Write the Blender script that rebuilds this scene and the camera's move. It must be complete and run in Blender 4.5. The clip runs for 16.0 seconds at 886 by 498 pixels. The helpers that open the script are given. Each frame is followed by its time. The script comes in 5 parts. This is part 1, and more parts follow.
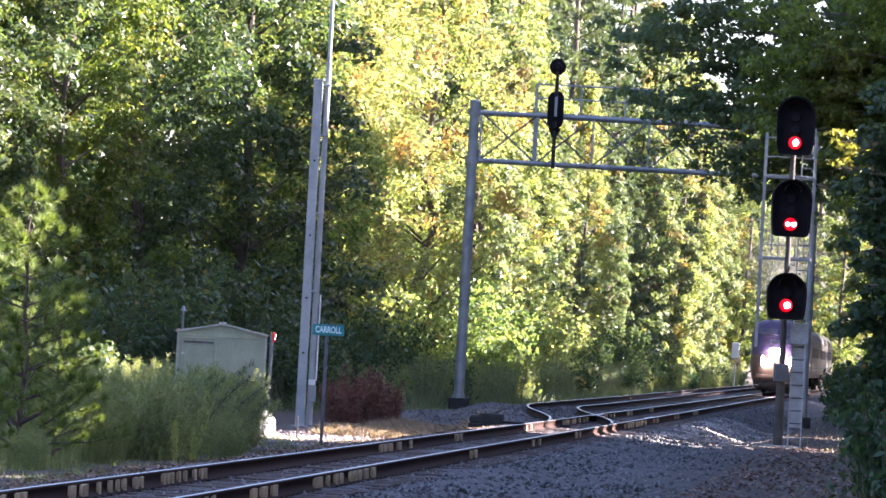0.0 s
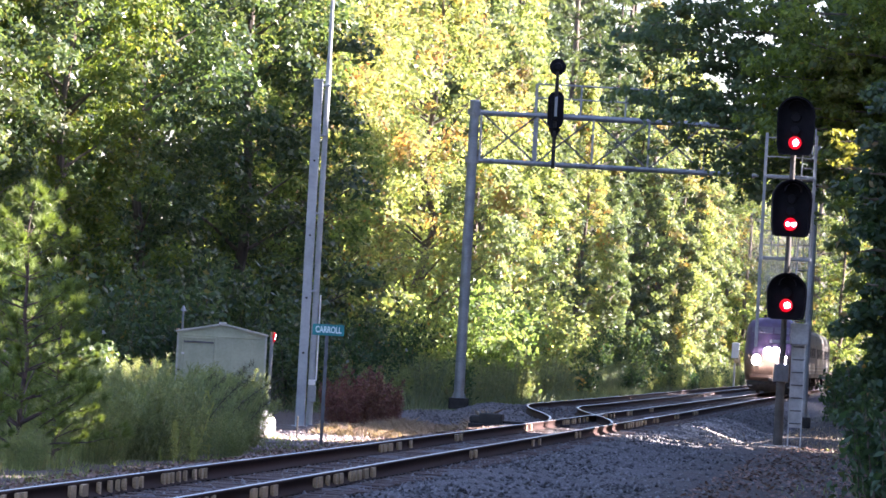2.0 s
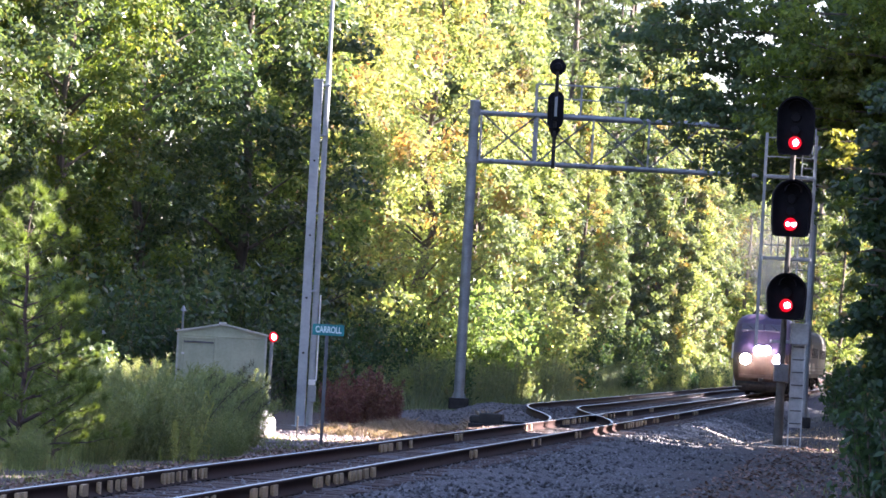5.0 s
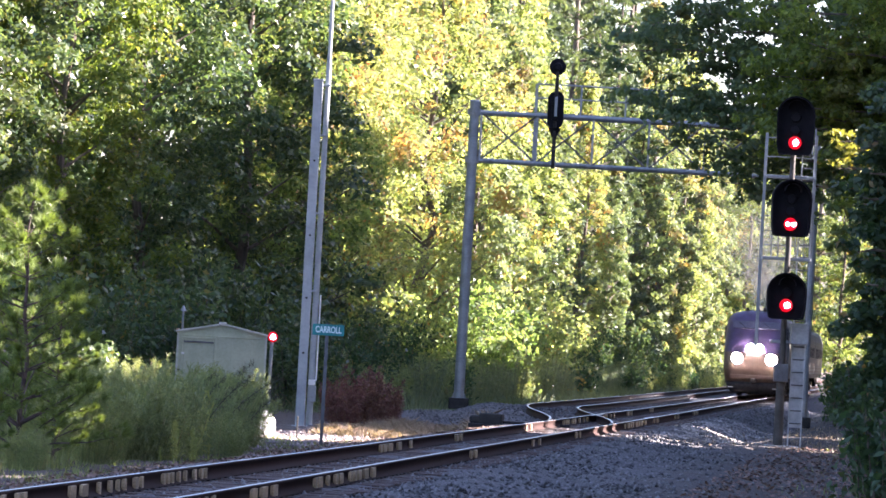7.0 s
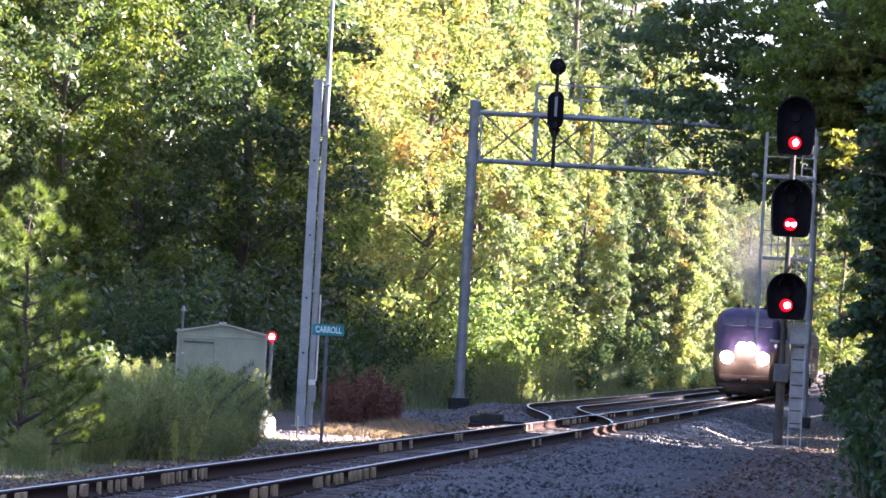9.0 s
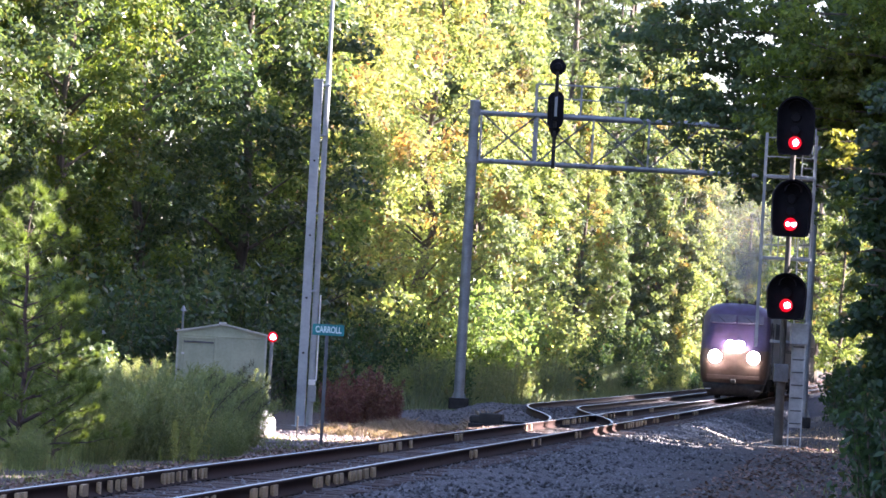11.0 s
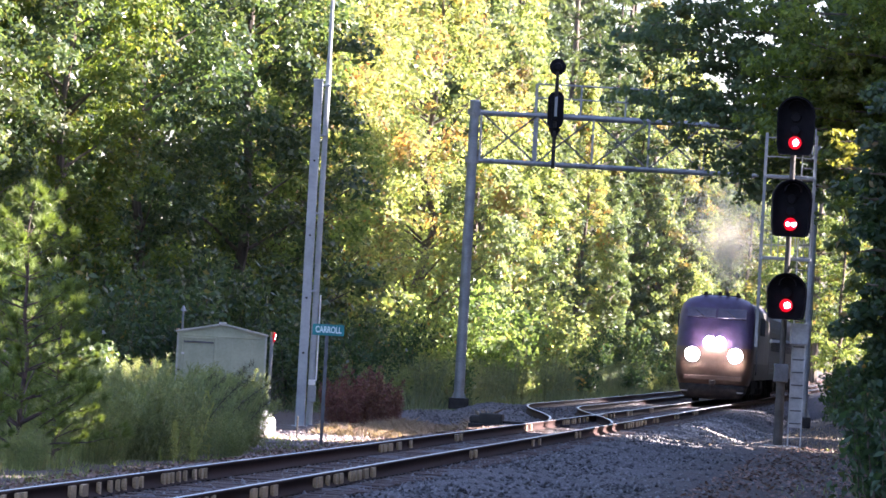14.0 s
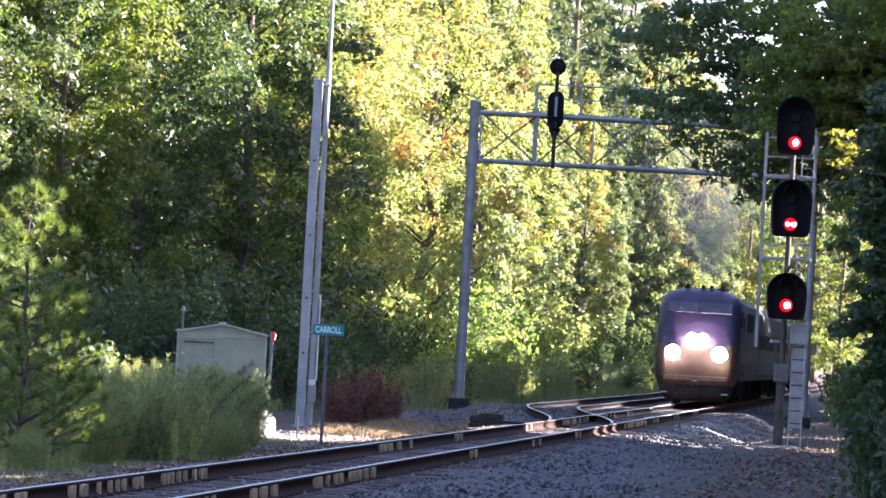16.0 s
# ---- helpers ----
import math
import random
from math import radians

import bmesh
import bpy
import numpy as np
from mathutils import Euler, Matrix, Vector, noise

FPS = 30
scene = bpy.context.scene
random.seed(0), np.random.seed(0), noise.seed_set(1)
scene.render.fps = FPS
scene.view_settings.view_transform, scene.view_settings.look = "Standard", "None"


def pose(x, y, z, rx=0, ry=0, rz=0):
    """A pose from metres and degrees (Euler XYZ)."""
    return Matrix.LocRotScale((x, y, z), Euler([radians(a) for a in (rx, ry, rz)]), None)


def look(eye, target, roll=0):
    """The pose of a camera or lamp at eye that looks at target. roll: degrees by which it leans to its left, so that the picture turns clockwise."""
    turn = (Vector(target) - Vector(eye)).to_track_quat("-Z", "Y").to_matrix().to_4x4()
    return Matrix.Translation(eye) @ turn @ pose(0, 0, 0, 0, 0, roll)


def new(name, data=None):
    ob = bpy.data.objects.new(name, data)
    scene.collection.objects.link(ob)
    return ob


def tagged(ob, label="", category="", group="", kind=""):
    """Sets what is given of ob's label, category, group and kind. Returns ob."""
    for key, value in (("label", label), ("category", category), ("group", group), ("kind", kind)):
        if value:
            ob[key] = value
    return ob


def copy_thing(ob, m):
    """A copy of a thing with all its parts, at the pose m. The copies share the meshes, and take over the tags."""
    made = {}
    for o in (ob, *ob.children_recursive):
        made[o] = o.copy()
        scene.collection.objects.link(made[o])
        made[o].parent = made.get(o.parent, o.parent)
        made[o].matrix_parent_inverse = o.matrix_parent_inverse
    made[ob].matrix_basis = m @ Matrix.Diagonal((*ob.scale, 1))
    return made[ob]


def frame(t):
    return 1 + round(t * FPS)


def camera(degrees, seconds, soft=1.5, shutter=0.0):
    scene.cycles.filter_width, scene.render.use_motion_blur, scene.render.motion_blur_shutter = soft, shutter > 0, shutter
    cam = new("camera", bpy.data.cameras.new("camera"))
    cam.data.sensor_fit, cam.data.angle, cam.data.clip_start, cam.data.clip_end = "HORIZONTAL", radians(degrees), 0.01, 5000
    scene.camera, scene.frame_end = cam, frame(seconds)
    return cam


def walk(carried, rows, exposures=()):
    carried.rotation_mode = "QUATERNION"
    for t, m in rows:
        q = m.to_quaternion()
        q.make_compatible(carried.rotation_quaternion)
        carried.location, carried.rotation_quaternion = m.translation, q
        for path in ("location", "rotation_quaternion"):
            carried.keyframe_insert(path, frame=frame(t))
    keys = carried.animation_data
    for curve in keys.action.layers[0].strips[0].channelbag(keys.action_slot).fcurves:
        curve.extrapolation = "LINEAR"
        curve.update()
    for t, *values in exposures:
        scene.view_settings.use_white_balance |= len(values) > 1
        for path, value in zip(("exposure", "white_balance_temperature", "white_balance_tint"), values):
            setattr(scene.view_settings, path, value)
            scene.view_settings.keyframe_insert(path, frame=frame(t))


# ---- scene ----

# ================= camera: a tripod on the right-of-way, long lens =================
cam = camera(10.0, 16.0, soft=1.6)
EYE = (0.0, 0.0, 1.573)
STAND = look(EYE, (0.0, 100.0, EYE[2] + 1.941), 3.2)
walk(cam, [(0.0, STAND), (16.0, STAND)], [(0.0, 3.23, 6080, 29), (16.0, 3.23, 6080, 29)])

# ================= sky, sun, exposure =================
SUN_AZ, SUN_EL = radians(10.0), radians(29.0)      # angle from +x, height
world = bpy.data.worlds.new("sky")
scene.world = world
world.use_nodes = True
wn = world.node_tree.nodes
sky = wn.new("ShaderNodeTexSky")
sky.sky_type = "NISHITA"
sky.sun_disc = False
sky.sun_elevation = SUN_EL
sky.sun_rotation = radians(90.0) - SUN_AZ
sky.dust_density = 1.5
sky.ozone_density = 1.5
world.node_tree.links.new(sky.outputs[0], wn["Background"].inputs[0])
wn["Background"].inputs[1].default_value = 0.055
sun_data = bpy.data.lights.new("sun", "SUN")
sun_data.energy, sun_data.angle, sun_data.color = 5.0, radians(0.55), (1.0, 0.935, 0.77)
sun = new("sun", sun_data)
S_DIR = Vector((math.cos(SUN_AZ) * math.cos(SUN_EL), math.sin(SUN_AZ) * math.cos(SUN_EL), math.sin(SUN_EL)))
sun.matrix_world = look(S_DIR * 200, (0, 0, 0))

# ================= materials =================
def material(name, rough=0.7, metal=0.0):
    m = bpy.data.materials.new(name)
    m.use_nodes = True
    p = m.node_tree.nodes["Principled BSDF"]
    p.inputs["Roughness"].default_value, p.inputs["Metallic"].default_value = rough, metal
    return m, m.node_tree.nodes, m.node_tree.links, p


def mixed(name, c1, c2, scale=6.0, rough=0.7, metal=0.0, bump=0.2, fine=40.0, c3=None, spread=(0.35, 0.65), stretch=(1, 1, 1)):
    """Two colours mixed by a coarse and a fine noise, with relief."""
    m, n, l, p = material(name, rough, metal)
    co = n.new("ShaderNodeTexCoord")
    mp = n.new("ShaderNodeMapping")
    mp.inputs["Scale"].default_value = stretch
    l.new(co.outputs["Object"], mp.inputs["Vector"])
    a, b = n.new("ShaderNodeTexNoise"), n.new("ShaderNodeTexNoise")
    a.inputs["Scale"].default_value, b.inputs["Scale"].default_value = scale, fine
    a.inputs["Detail"].default_value = b.inputs["Detail"].default_value = 5
    l.new(mp.outputs[0], a.inputs["Vector"]), l.new(mp.outputs[0], b.inputs["Vector"])
    r = n.new("ShaderNodeValToRGB")
    r.color_ramp.elements[0].position, r.color_ramp.elements[1].position = spread
    r.color_ramp.elements[0].color, r.color_ramp.elements[1].color = (*c1, 1), (*c2, 1)
    l.new(a.outputs["Fac"], r.inputs[0])
    mx = n.new("ShaderNodeMixRGB")
    mx.blend_type = "MULTIPLY"
    mx.inputs[0].default_value = 0.6
    rb = n.new("ShaderNodeValToRGB")
    rb.color_ramp.elements[0].position, rb.color_ramp.elements[1].position = 0.3, 0.6
    rb.color_ramp.elements[0].color, rb.color_ramp.elements[1].color = (*(c3 or (0.45, 0.45, 0.45)), 1), (1, 1, 1, 1)
    l.new(b.outputs["Fac"], rb.inputs[0])
    l.new(r.outputs[0], mx.inputs[1]), l.new(rb.outputs[0], mx.inputs[2])
    l.new(mx.outputs[0], p.inputs["Base Color"])
    bp = n.new("ShaderNodeBump")
    bp.inputs["Strength"].default_value, bp.inputs["Distance"].default_value = bump, 0.02
    l.new(b.outputs["Fac"], bp.inputs["Height"]), l.new(bp.outputs[0], p.inputs["Normal"])
    return m


def leafy(name, dark, light, dry=None, dry_share=0.0, through_share=0.45, rough=0.5, patch=0.25):
    """Leaves: each one its own tint, each plant a little off the next; light passes through."""
    m, n, l, p = material(name, rough)
    g, o = n.new("ShaderNodeNewGeometry"), n.new("ShaderNodeObjectInfo")
    r = n.new("ShaderNodeValToRGB")
    r.color_ramp.elements[0].color, r.color_ramp.elements[1].color = (*dark, 1), (*light, 1)
    if dry:
        e = r.color_ramp.elements.new(1.0 - dry_share)
        e.color = (*light, 1)
        r.color_ramp.elements[2].color = (*dry, 1)
        r.color_ramp.elements[2].position = min(1.0, 1.0 - dry_share + 0.04)
    l.new(g.outputs["Random Per Island"], r.inputs[0])
    h = n.new("ShaderNodeHueSaturation")
    ma = n.new("ShaderNodeMapRange")
    ma.inputs["To Min"].default_value, ma.inputs["To Max"].default_value = 0.485, 0.515
    l.new(o.outputs["Random"], ma.inputs["Value"]), l.new(ma.outputs[0], h.inputs["Hue"])
    tc, no, pa = n.new("ShaderNodeTexCoord"), n.new("ShaderNodeTexNoise"), n.new("ShaderNodeMapRange")
    no.inputs["Scale"].default_value, no.inputs["Detail"].default_value = 0.42, 3
    pa.inputs["From Min"].default_value, pa.inputs["From Max"].default_value, pa.inputs["To Max"].default_value = 0.57, 0.66, patch
    l.new(tc.outputs["Object"], no.inputs["Vector"]), l.new(no.outputs["Fac"], pa.inputs["Value"])
    turn = n.new("ShaderNodeMixRGB")
    turn.inputs[2].default_value = (*(dry or light), 1)
    l.new(pa.outputs[0], turn.inputs[0]), l.new(r.outputs[0], turn.inputs[1])
    l.new(turn.outputs[0], h.inputs["Color"])
    va = n.new("ShaderNodeMapRange")
    va.inputs["From Min"].default_value, va.inputs["From Max"].default_value = 0.35, 0.65
    va.inputs["To Min"].default_value, va.inputs["To Max"].default_value = 1.12, 0.86
    l.new(no.outputs["Fac"], va.inputs["Value"]), l.new(va.outputs[0], h.inputs["Value"])
    l.new(h.outputs[0], p.inputs["Base Color"])
    t = n.new("ShaderNodeBsdfTranslucent")
    warm = n.new("ShaderNodeMixRGB")
    warm.blend_type = "MULTIPLY"
    warm.inputs[0].default_value = 1.0
    warm.inputs[2].default_value = (1.35, 1.35, 0.6, 1)
    l.new(h.outputs[0], warm.inputs[1]), l.new(warm.outputs[0], t.inputs["Color"])
    mx = n.new("ShaderNodeMixShader")
    mx.inputs[0].default_value = through_share
    l.new(p.outputs[0], mx.inputs[1]), l.new(t.outputs[0], mx.inputs[2])
    l.new(mx.outputs[0], n["Material Output"].inputs["Surface"])
    return m


def glow(name, color, strength):
    m, n, l, p = material(name, 0.4)
    p.inputs["Base Color"].default_value = (*color, 1)
    p.inputs["Emission Color"].default_value = (*color, 1)
    p.inputs["Emission Strength"].default_value = strength
    return m


# Leaf tones partly follow the light: SUN and GOLD lifted, DEEP kept dark
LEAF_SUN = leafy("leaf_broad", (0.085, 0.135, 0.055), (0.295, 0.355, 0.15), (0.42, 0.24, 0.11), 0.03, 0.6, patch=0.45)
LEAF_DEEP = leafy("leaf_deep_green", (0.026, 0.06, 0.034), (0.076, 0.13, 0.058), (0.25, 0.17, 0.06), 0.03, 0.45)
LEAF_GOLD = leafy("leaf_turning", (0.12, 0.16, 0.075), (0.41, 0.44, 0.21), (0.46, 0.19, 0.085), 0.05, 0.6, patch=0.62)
LEAF_EDGE = leafy("leaf_edge", (0.06, 0.10, 0.055), (0.15, 0.20, 0.09), (0.20, 0.14, 0.05), 0.03, 0.4)
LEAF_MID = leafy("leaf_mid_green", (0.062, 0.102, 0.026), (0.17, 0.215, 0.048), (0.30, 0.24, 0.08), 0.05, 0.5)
LEAF_ORANGE = leafy("leaf_orange", (0.22, 0.17, 0.08), (0.46, 0.30, 0.16), (0.42, 0.2, 0.1), 0.2, 0.5)
# Greyed green: distance haze put into the far trees' leaf colour
LEAF_HAZED = leafy("leaf_hazed_green", (0.08, 0.12, 0.07), (0.255, 0.305, 0.175), (0.40, 0.25, 0.13), 0.04, 0.55, patch=0.5)
# Tone and translucency raised to read as leaves lit from behind
LEAF_BACKLIT = leafy("leaf_backlit_green", (0.06, 0.10, 0.024), (0.185, 0.245, 0.055), (0.24, 0.17, 0.06), 0.02, 0.58)
LEAF_YELLOW = leafy("leaf_yellow", (0.13, 0.14, 0.03), (0.36, 0.34, 0.07), (0.42, 0.25, 0.05), 0.05, 0.5)
# Glossy leaf darkened so its colour carries the left woods' shade
LEAF_GLOSS_SHADED = leafy("leaf_gloss_shaded", (0.028, 0.060, 0.034), (0.138, 0.182, 0.085), (0.25, 0.2, 0.09), 0.03, 0.45, 0.34)
NEEDLE = leafy("pine_needles", (0.078, 0.118, 0.036), (0.17, 0.23, 0.055), None, 0, 0.42)
NEEDLE_TALL = leafy("tall_pine_needles", (0.055, 0.085, 0.05), (0.14, 0.18, 0.095), None, 0, 0.3)
WEED = leafy("weed_leaf", (0.13, 0.17, 0.075), (0.335, 0.37, 0.165), (0.28, 0.22, 0.12), 0.06, 0.4, patch=0.4)
VERGE = leafy("verge_grass_blade", (0.10, 0.135, 0.08), (0.25, 0.28, 0.165), (0.28, 0.22, 0.12), 0.05, 0.35)
WEED_PALE = leafy("weed_yellow", (0.25, 0.28, 0.09), (0.42, 0.43, 0.17), None, 0, 0.45)
SEED_STALK = leafy("seed_stalk", (0.035, 0.04, 0.024), (0.10, 0.085, 0.05), None, 0, 0.2)
DRY = leafy("dry_grass", (0.25, 0.175, 0.142), (0.50, 0.385, 0.325), None, 0, 0.35)
LITTER = leafy("leaf_litter", (0.10, 0.06, 0.045), (0.32, 0.21, 0.16), None, 0, 0.1, 0.8)
RUSSET = leafy("russet_brush", (0.10, 0.045, 0.042), (0.23, 0.098, 0.085), (0.2, 0.12, 0.07), 0.1, 0.3)
BARK = mixed("bark", (0.07, 0.055, 0.045), (0.20, 0.16, 0.125), 4, 0.9, bump=0.7, fine=25, stretch=(1, 1, 0.25))
TIE_WOOD = mixed("tie_wood", (0.058, 0.041, 0.036), (0.155, 0.108, 0.09), 3.0, 0.9, bump=0.6, fine=18, stretch=(0.3, 3, 3))
GALV = mixed("galvanised_steel", (0.245, 0.26, 0.275), (0.365, 0.38, 0.395), 2.5, 0.5, 0.35, bump=0.1, fine=20, c3=(0.75, 0.75, 0.75))
POLE_GREY = mixed("pole_grey", (0.315, 0.335, 0.345), (0.415, 0.435, 0.445), 1.5, 0.6, 0.1, bump=0.08, fine=14, c3=(0.8, 0.8, 0.8))
DULL_STEEL = mixed("dull_steel", (0.10, 0.10, 0.105), (0.17, 0.17, 0.18), 3.0, 0.6, 0.3, bump=0.1, fine=20, c3=(0.7, 0.7, 0.7))
ALU = mixed("ladder_aluminium", (0.45, 0.46, 0.48), (0.62, 0.63, 0.65), 3.0, 0.45, 0.4, bump=0.05, fine=20, c3=(0.7, 0.7, 0.7))
BLACK = mixed("black_signal_paint", (0.006, 0.006, 0.009), (0.012, 0.010, 0.014), 5, 0.75, bump=0.05, fine=30)
BLACK.node_tree.nodes["Principled BSDF"].inputs["Specular IOR Level"].default_value = 0.2
DARK_IRON = mixed("dark_iron", (0.018, 0.016, 0.016), (0.045, 0.039, 0.036), 6, 0.75, 0.2, bump=0.3, fine=35)
SHED_PAINT = mixed("shed_paint", (0.43, 0.45, 0.31), (0.55, 0.56, 0.40), 1.6, 0.6, bump=0.06, fine=12, c3=(0.82, 0.8, 0.76))
SHED_ROOF = mixed("shed_roof_metal", (0.5, 0.5, 0.43), (0.62, 0.61, 0.54), 1.6, 0.45, 0.3, bump=0.05, fine=12, c3=(0.8, 0.8, 0.8))
CONCRETE = mixed("concrete", (0.33, 0.32, 0.30), (0.46, 0.45, 0.43), 2.5, 0.9, bump=0.35, fine=30, c3=(0.7, 0.7, 0.7))
WHITE_PAINT = mixed("white_paint", (0.74, 0.74, 0.72), (0.84, 0.83, 0.81), 3, 0.45, bump=0.03, fine=20, c3=(0.85, 0.85, 0.85))
SIGN_GREEN = mixed("sign_green", (0.0, 0.19, 0.20), (0.01, 0.25, 0.25), 3, 0.4, bump=0.02, fine=20, c3=(0.85, 0.85, 0.85))
SIGN_WHITE = mixed("sign_letters", (0.62, 0.8, 0.8), (0.7, 0.86, 0.86), 3, 0.4, bump=0.0, fine=20, c3=(0.9, 0.9, 0.9))
# Tan steel, pale enough to pass for sunlit web on the rail bars
SUNLIT_TAN_STEEL = mixed("sunlit_tan_steel", (0.40, 0.27, 0.155), (0.88, 0.68, 0.44), 5, 0.5, 0.3, bump=0.2, fine=50)
MAST_STEEL = mixed("mast_steel", (0.05, 0.046, 0.043), (0.095, 0.086, 0.08), 3.0, 0.65, 0.2, bump=0.1, fine=20, c3=(0.7, 0.7, 0.7))
RUBBER = mixed("rubber", (0.015, 0.015, 0.016), (0.03, 0.03, 0.03), 5, 0.8, bump=0.1)
RED_LENS = glow("red_lens", (1.0, 0.002, 0.012), 0.09)
RED_CORE = glow("red_core", (1.0, 0.72, 0.74), 6.0)
HEADLAMP = glow("headlamp_glass", (1.0, 0.92, 0.82), 60.0)
DARK_LENS = material("dark_lens", 0.5)[0]
DARK_LENS.node_tree.nodes["Principled BSDF"].inputs["Base Color"].default_value = (0.006, 0.005, 0.006, 1)
# Lavender grey stands for sky reflected in the panes
SKY_TONED_GLASS = mixed("sky_toned_glass", (0.075, 0.066, 0.1), (0.12, 0.106, 0.14), 3, 0.42, bump=0.02, fine=14, c3=(0.8, 0.8, 0.8))
GLASS = material("cab_glass", 0.4)[0]
GLASS.node_tree.nodes["Principled BSDF"].inputs["Base Color"].default_value = (0.03, 0.03, 0.05, 1)


def rail_material():
    """Bright worn steel on the running surface, brown rust on the sides."""
    m, n, l, p = material("rail_steel", 0.4, 0.6)
    s = n.new("ShaderNodeSeparateXYZ")
    co = n.new("ShaderNodeTexCoord")
    l.new(co.outputs["Object"], s.inputs[0])
    p.inputs["Specular IOR Level"].default_value = 0.25
    k = n.new("ShaderNodeMapRange")
    k.inputs["From Min"].default_value, k.inputs["From Max"].default_value = -0.0035, -0.001
    l.new(s.outputs["Z"], k.inputs["Value"])
    no = n.new("ShaderNodeTexNoise")
    no.inputs["Scale"].default_value = 7
    r = n.new("ShaderNodeValToRGB")
    r.color_ramp.elements[0].color, r.color_ramp.elements[1].color = (0.02, 0.0095, 0.009, 1), (0.06, 0.028, 0.021, 1)
    l.new(co.outputs["Object"], no.inputs["Vector"]), l.new(no.outputs["Fac"], r.inputs[0])
    mx = n.new("ShaderNodeMixRGB")
    mx.inputs[2].default_value = (0.5, 0.5, 0.495, 1)
    l.new(k.outputs[0], mx.inputs[0]), l.new(r.outputs[0], mx.inputs[1]), l.new(mx.outputs[0], p.inputs["Base Color"])
    ro = n.new("ShaderNodeMapRange")
    ro.inputs["To Min"].default_value, ro.inputs["To Max"].default_value = 0.8, 0.33
    l.new(k.outputs[0], ro.inputs["Value"]), l.new(ro.outputs[0], p.inputs["Roughness"])
    me = n.new("ShaderNodeMath")
    me.operation = "MULTIPLY"
    me.inputs[1].default_value = 0.9
    l.new(k.outputs[0], me.inputs[0]), l.new(me.outputs[0], p.inputs["Metallic"])
    return m


RAIL = rail_material()

# ================= mesh helpers =================
def mesh_of(bm, name):
    me = bpy.data.meshes.new(name)
    bm.normal_update()
    bm.to_mesh(me)
    bm.free()
    return me


def part(name, bm, mat, parent, label="", kind="", smooth=False):
    """Links a bmesh (or a mesh) as one mesh object under a thing."""
    me = bm if isinstance(bm, bpy.types.Mesh) else mesh_of(bm, name)
    if not me.materials:
        me.materials.append(mat)
    if smooth:
        me.polygons.foreach_set("use_smooth", [True] * len(me.polygons))
    ob = new(name, me)
    ob.parent = parent
    return tagged(ob, label, kind=kind)


def thing(name, m, label, category, group="", kind=""):
    ob = new(name)
    ob.empty_display_size = 0.3
    ob.matrix_basis = m
    return tagged(ob, label, category, group, kind)


def box(bm, x, y, z, sx, sy, sz, bevel=0.0, turn=None):
    """A box round (x, y, z), sizes sx, sy, sz."""
    m = Matrix.Translation((x, y, z)) @ (turn or Matrix()) @ Matrix.Diagonal((sx, sy, sz, 1))
    made = bmesh.ops.create_cube(bm, size=1.0, matrix=m)["verts"]
    if bevel:
        edges = list({e for v in made for e in v.link_edges})
        bmesh.ops.bevel(bm, geom=edges, offset=bevel, segments=2, affect="EDGES", profile=0.5)
    return bm


def tube(bm, a, b, r1, r2=None, seg=10, caps=True):
    """A round bar from a to b."""
    a, b = Vector(a), Vector(b)
    d = b - a
    m = Matrix.Translation((a + b) / 2) @ d.to_track_quat("Z", "Y").to_matrix().to_4x4()
    bmesh.ops.create_cone(bm, cap_ends=caps, segments=seg, radius1=r1, radius2=r1 if r2 is None else r2, depth=d.length, matrix=m)
    return bm


def bar(bm, a, b, w, h):
    """A square bar from a to b."""
    a, b = Vector(a), Vector(b)
    d = b - a
    m = Matrix.Translation((a + b) / 2) @ d.to_track_quat("Z", "Y").to_matrix().to_4x4() @ Matrix.Diagonal((w, h, d.length, 1))
    bmesh.ops.create_cube(bm, size=1.0, matrix=m)
    return bm


def prism(bm, outline, y0, y1):
    """An outline in x and z, drawn out from y0 to y1."""
    lo = [bm.verts.new((x, y0, z)) for x, z in outline]
    hi = [bm.verts.new((x, y1, z)) for x, z in outline]
    n = len(lo)
    bm.faces.new(lo)
    bm.faces.new(hi[::-1])
    for i in range(n):
        bm.faces.new((lo[i], hi[i], hi[(i + 1) % n], lo[(i + 1) % n]))
    bmesh.ops.recalc_face_normals(bm, faces=bm.faces[:])
    return bm


def fresh():
    return bmesh.new()


def fast_mesh(name, co, corners):
    """A mesh from numpy arrays: places (n, 3), and corners (m, k) of faces with k corners."""
    me = bpy.data.meshes.new(name)
    m, k = corners.shape
    me.vertices.add(len(co))
    me.vertices.foreach_set("co", co.astype(np.float32).ravel())
    me.loops.add(m * k)
    me.loops.foreach_set("vertex_index", corners.astype(np.int32).ravel())
    me.polygons.add(m)
    me.polygons.foreach_set("loop_start", np.arange(0, m * k, k, dtype=np.int32))
    me.update(calc_edges=True)
    return me


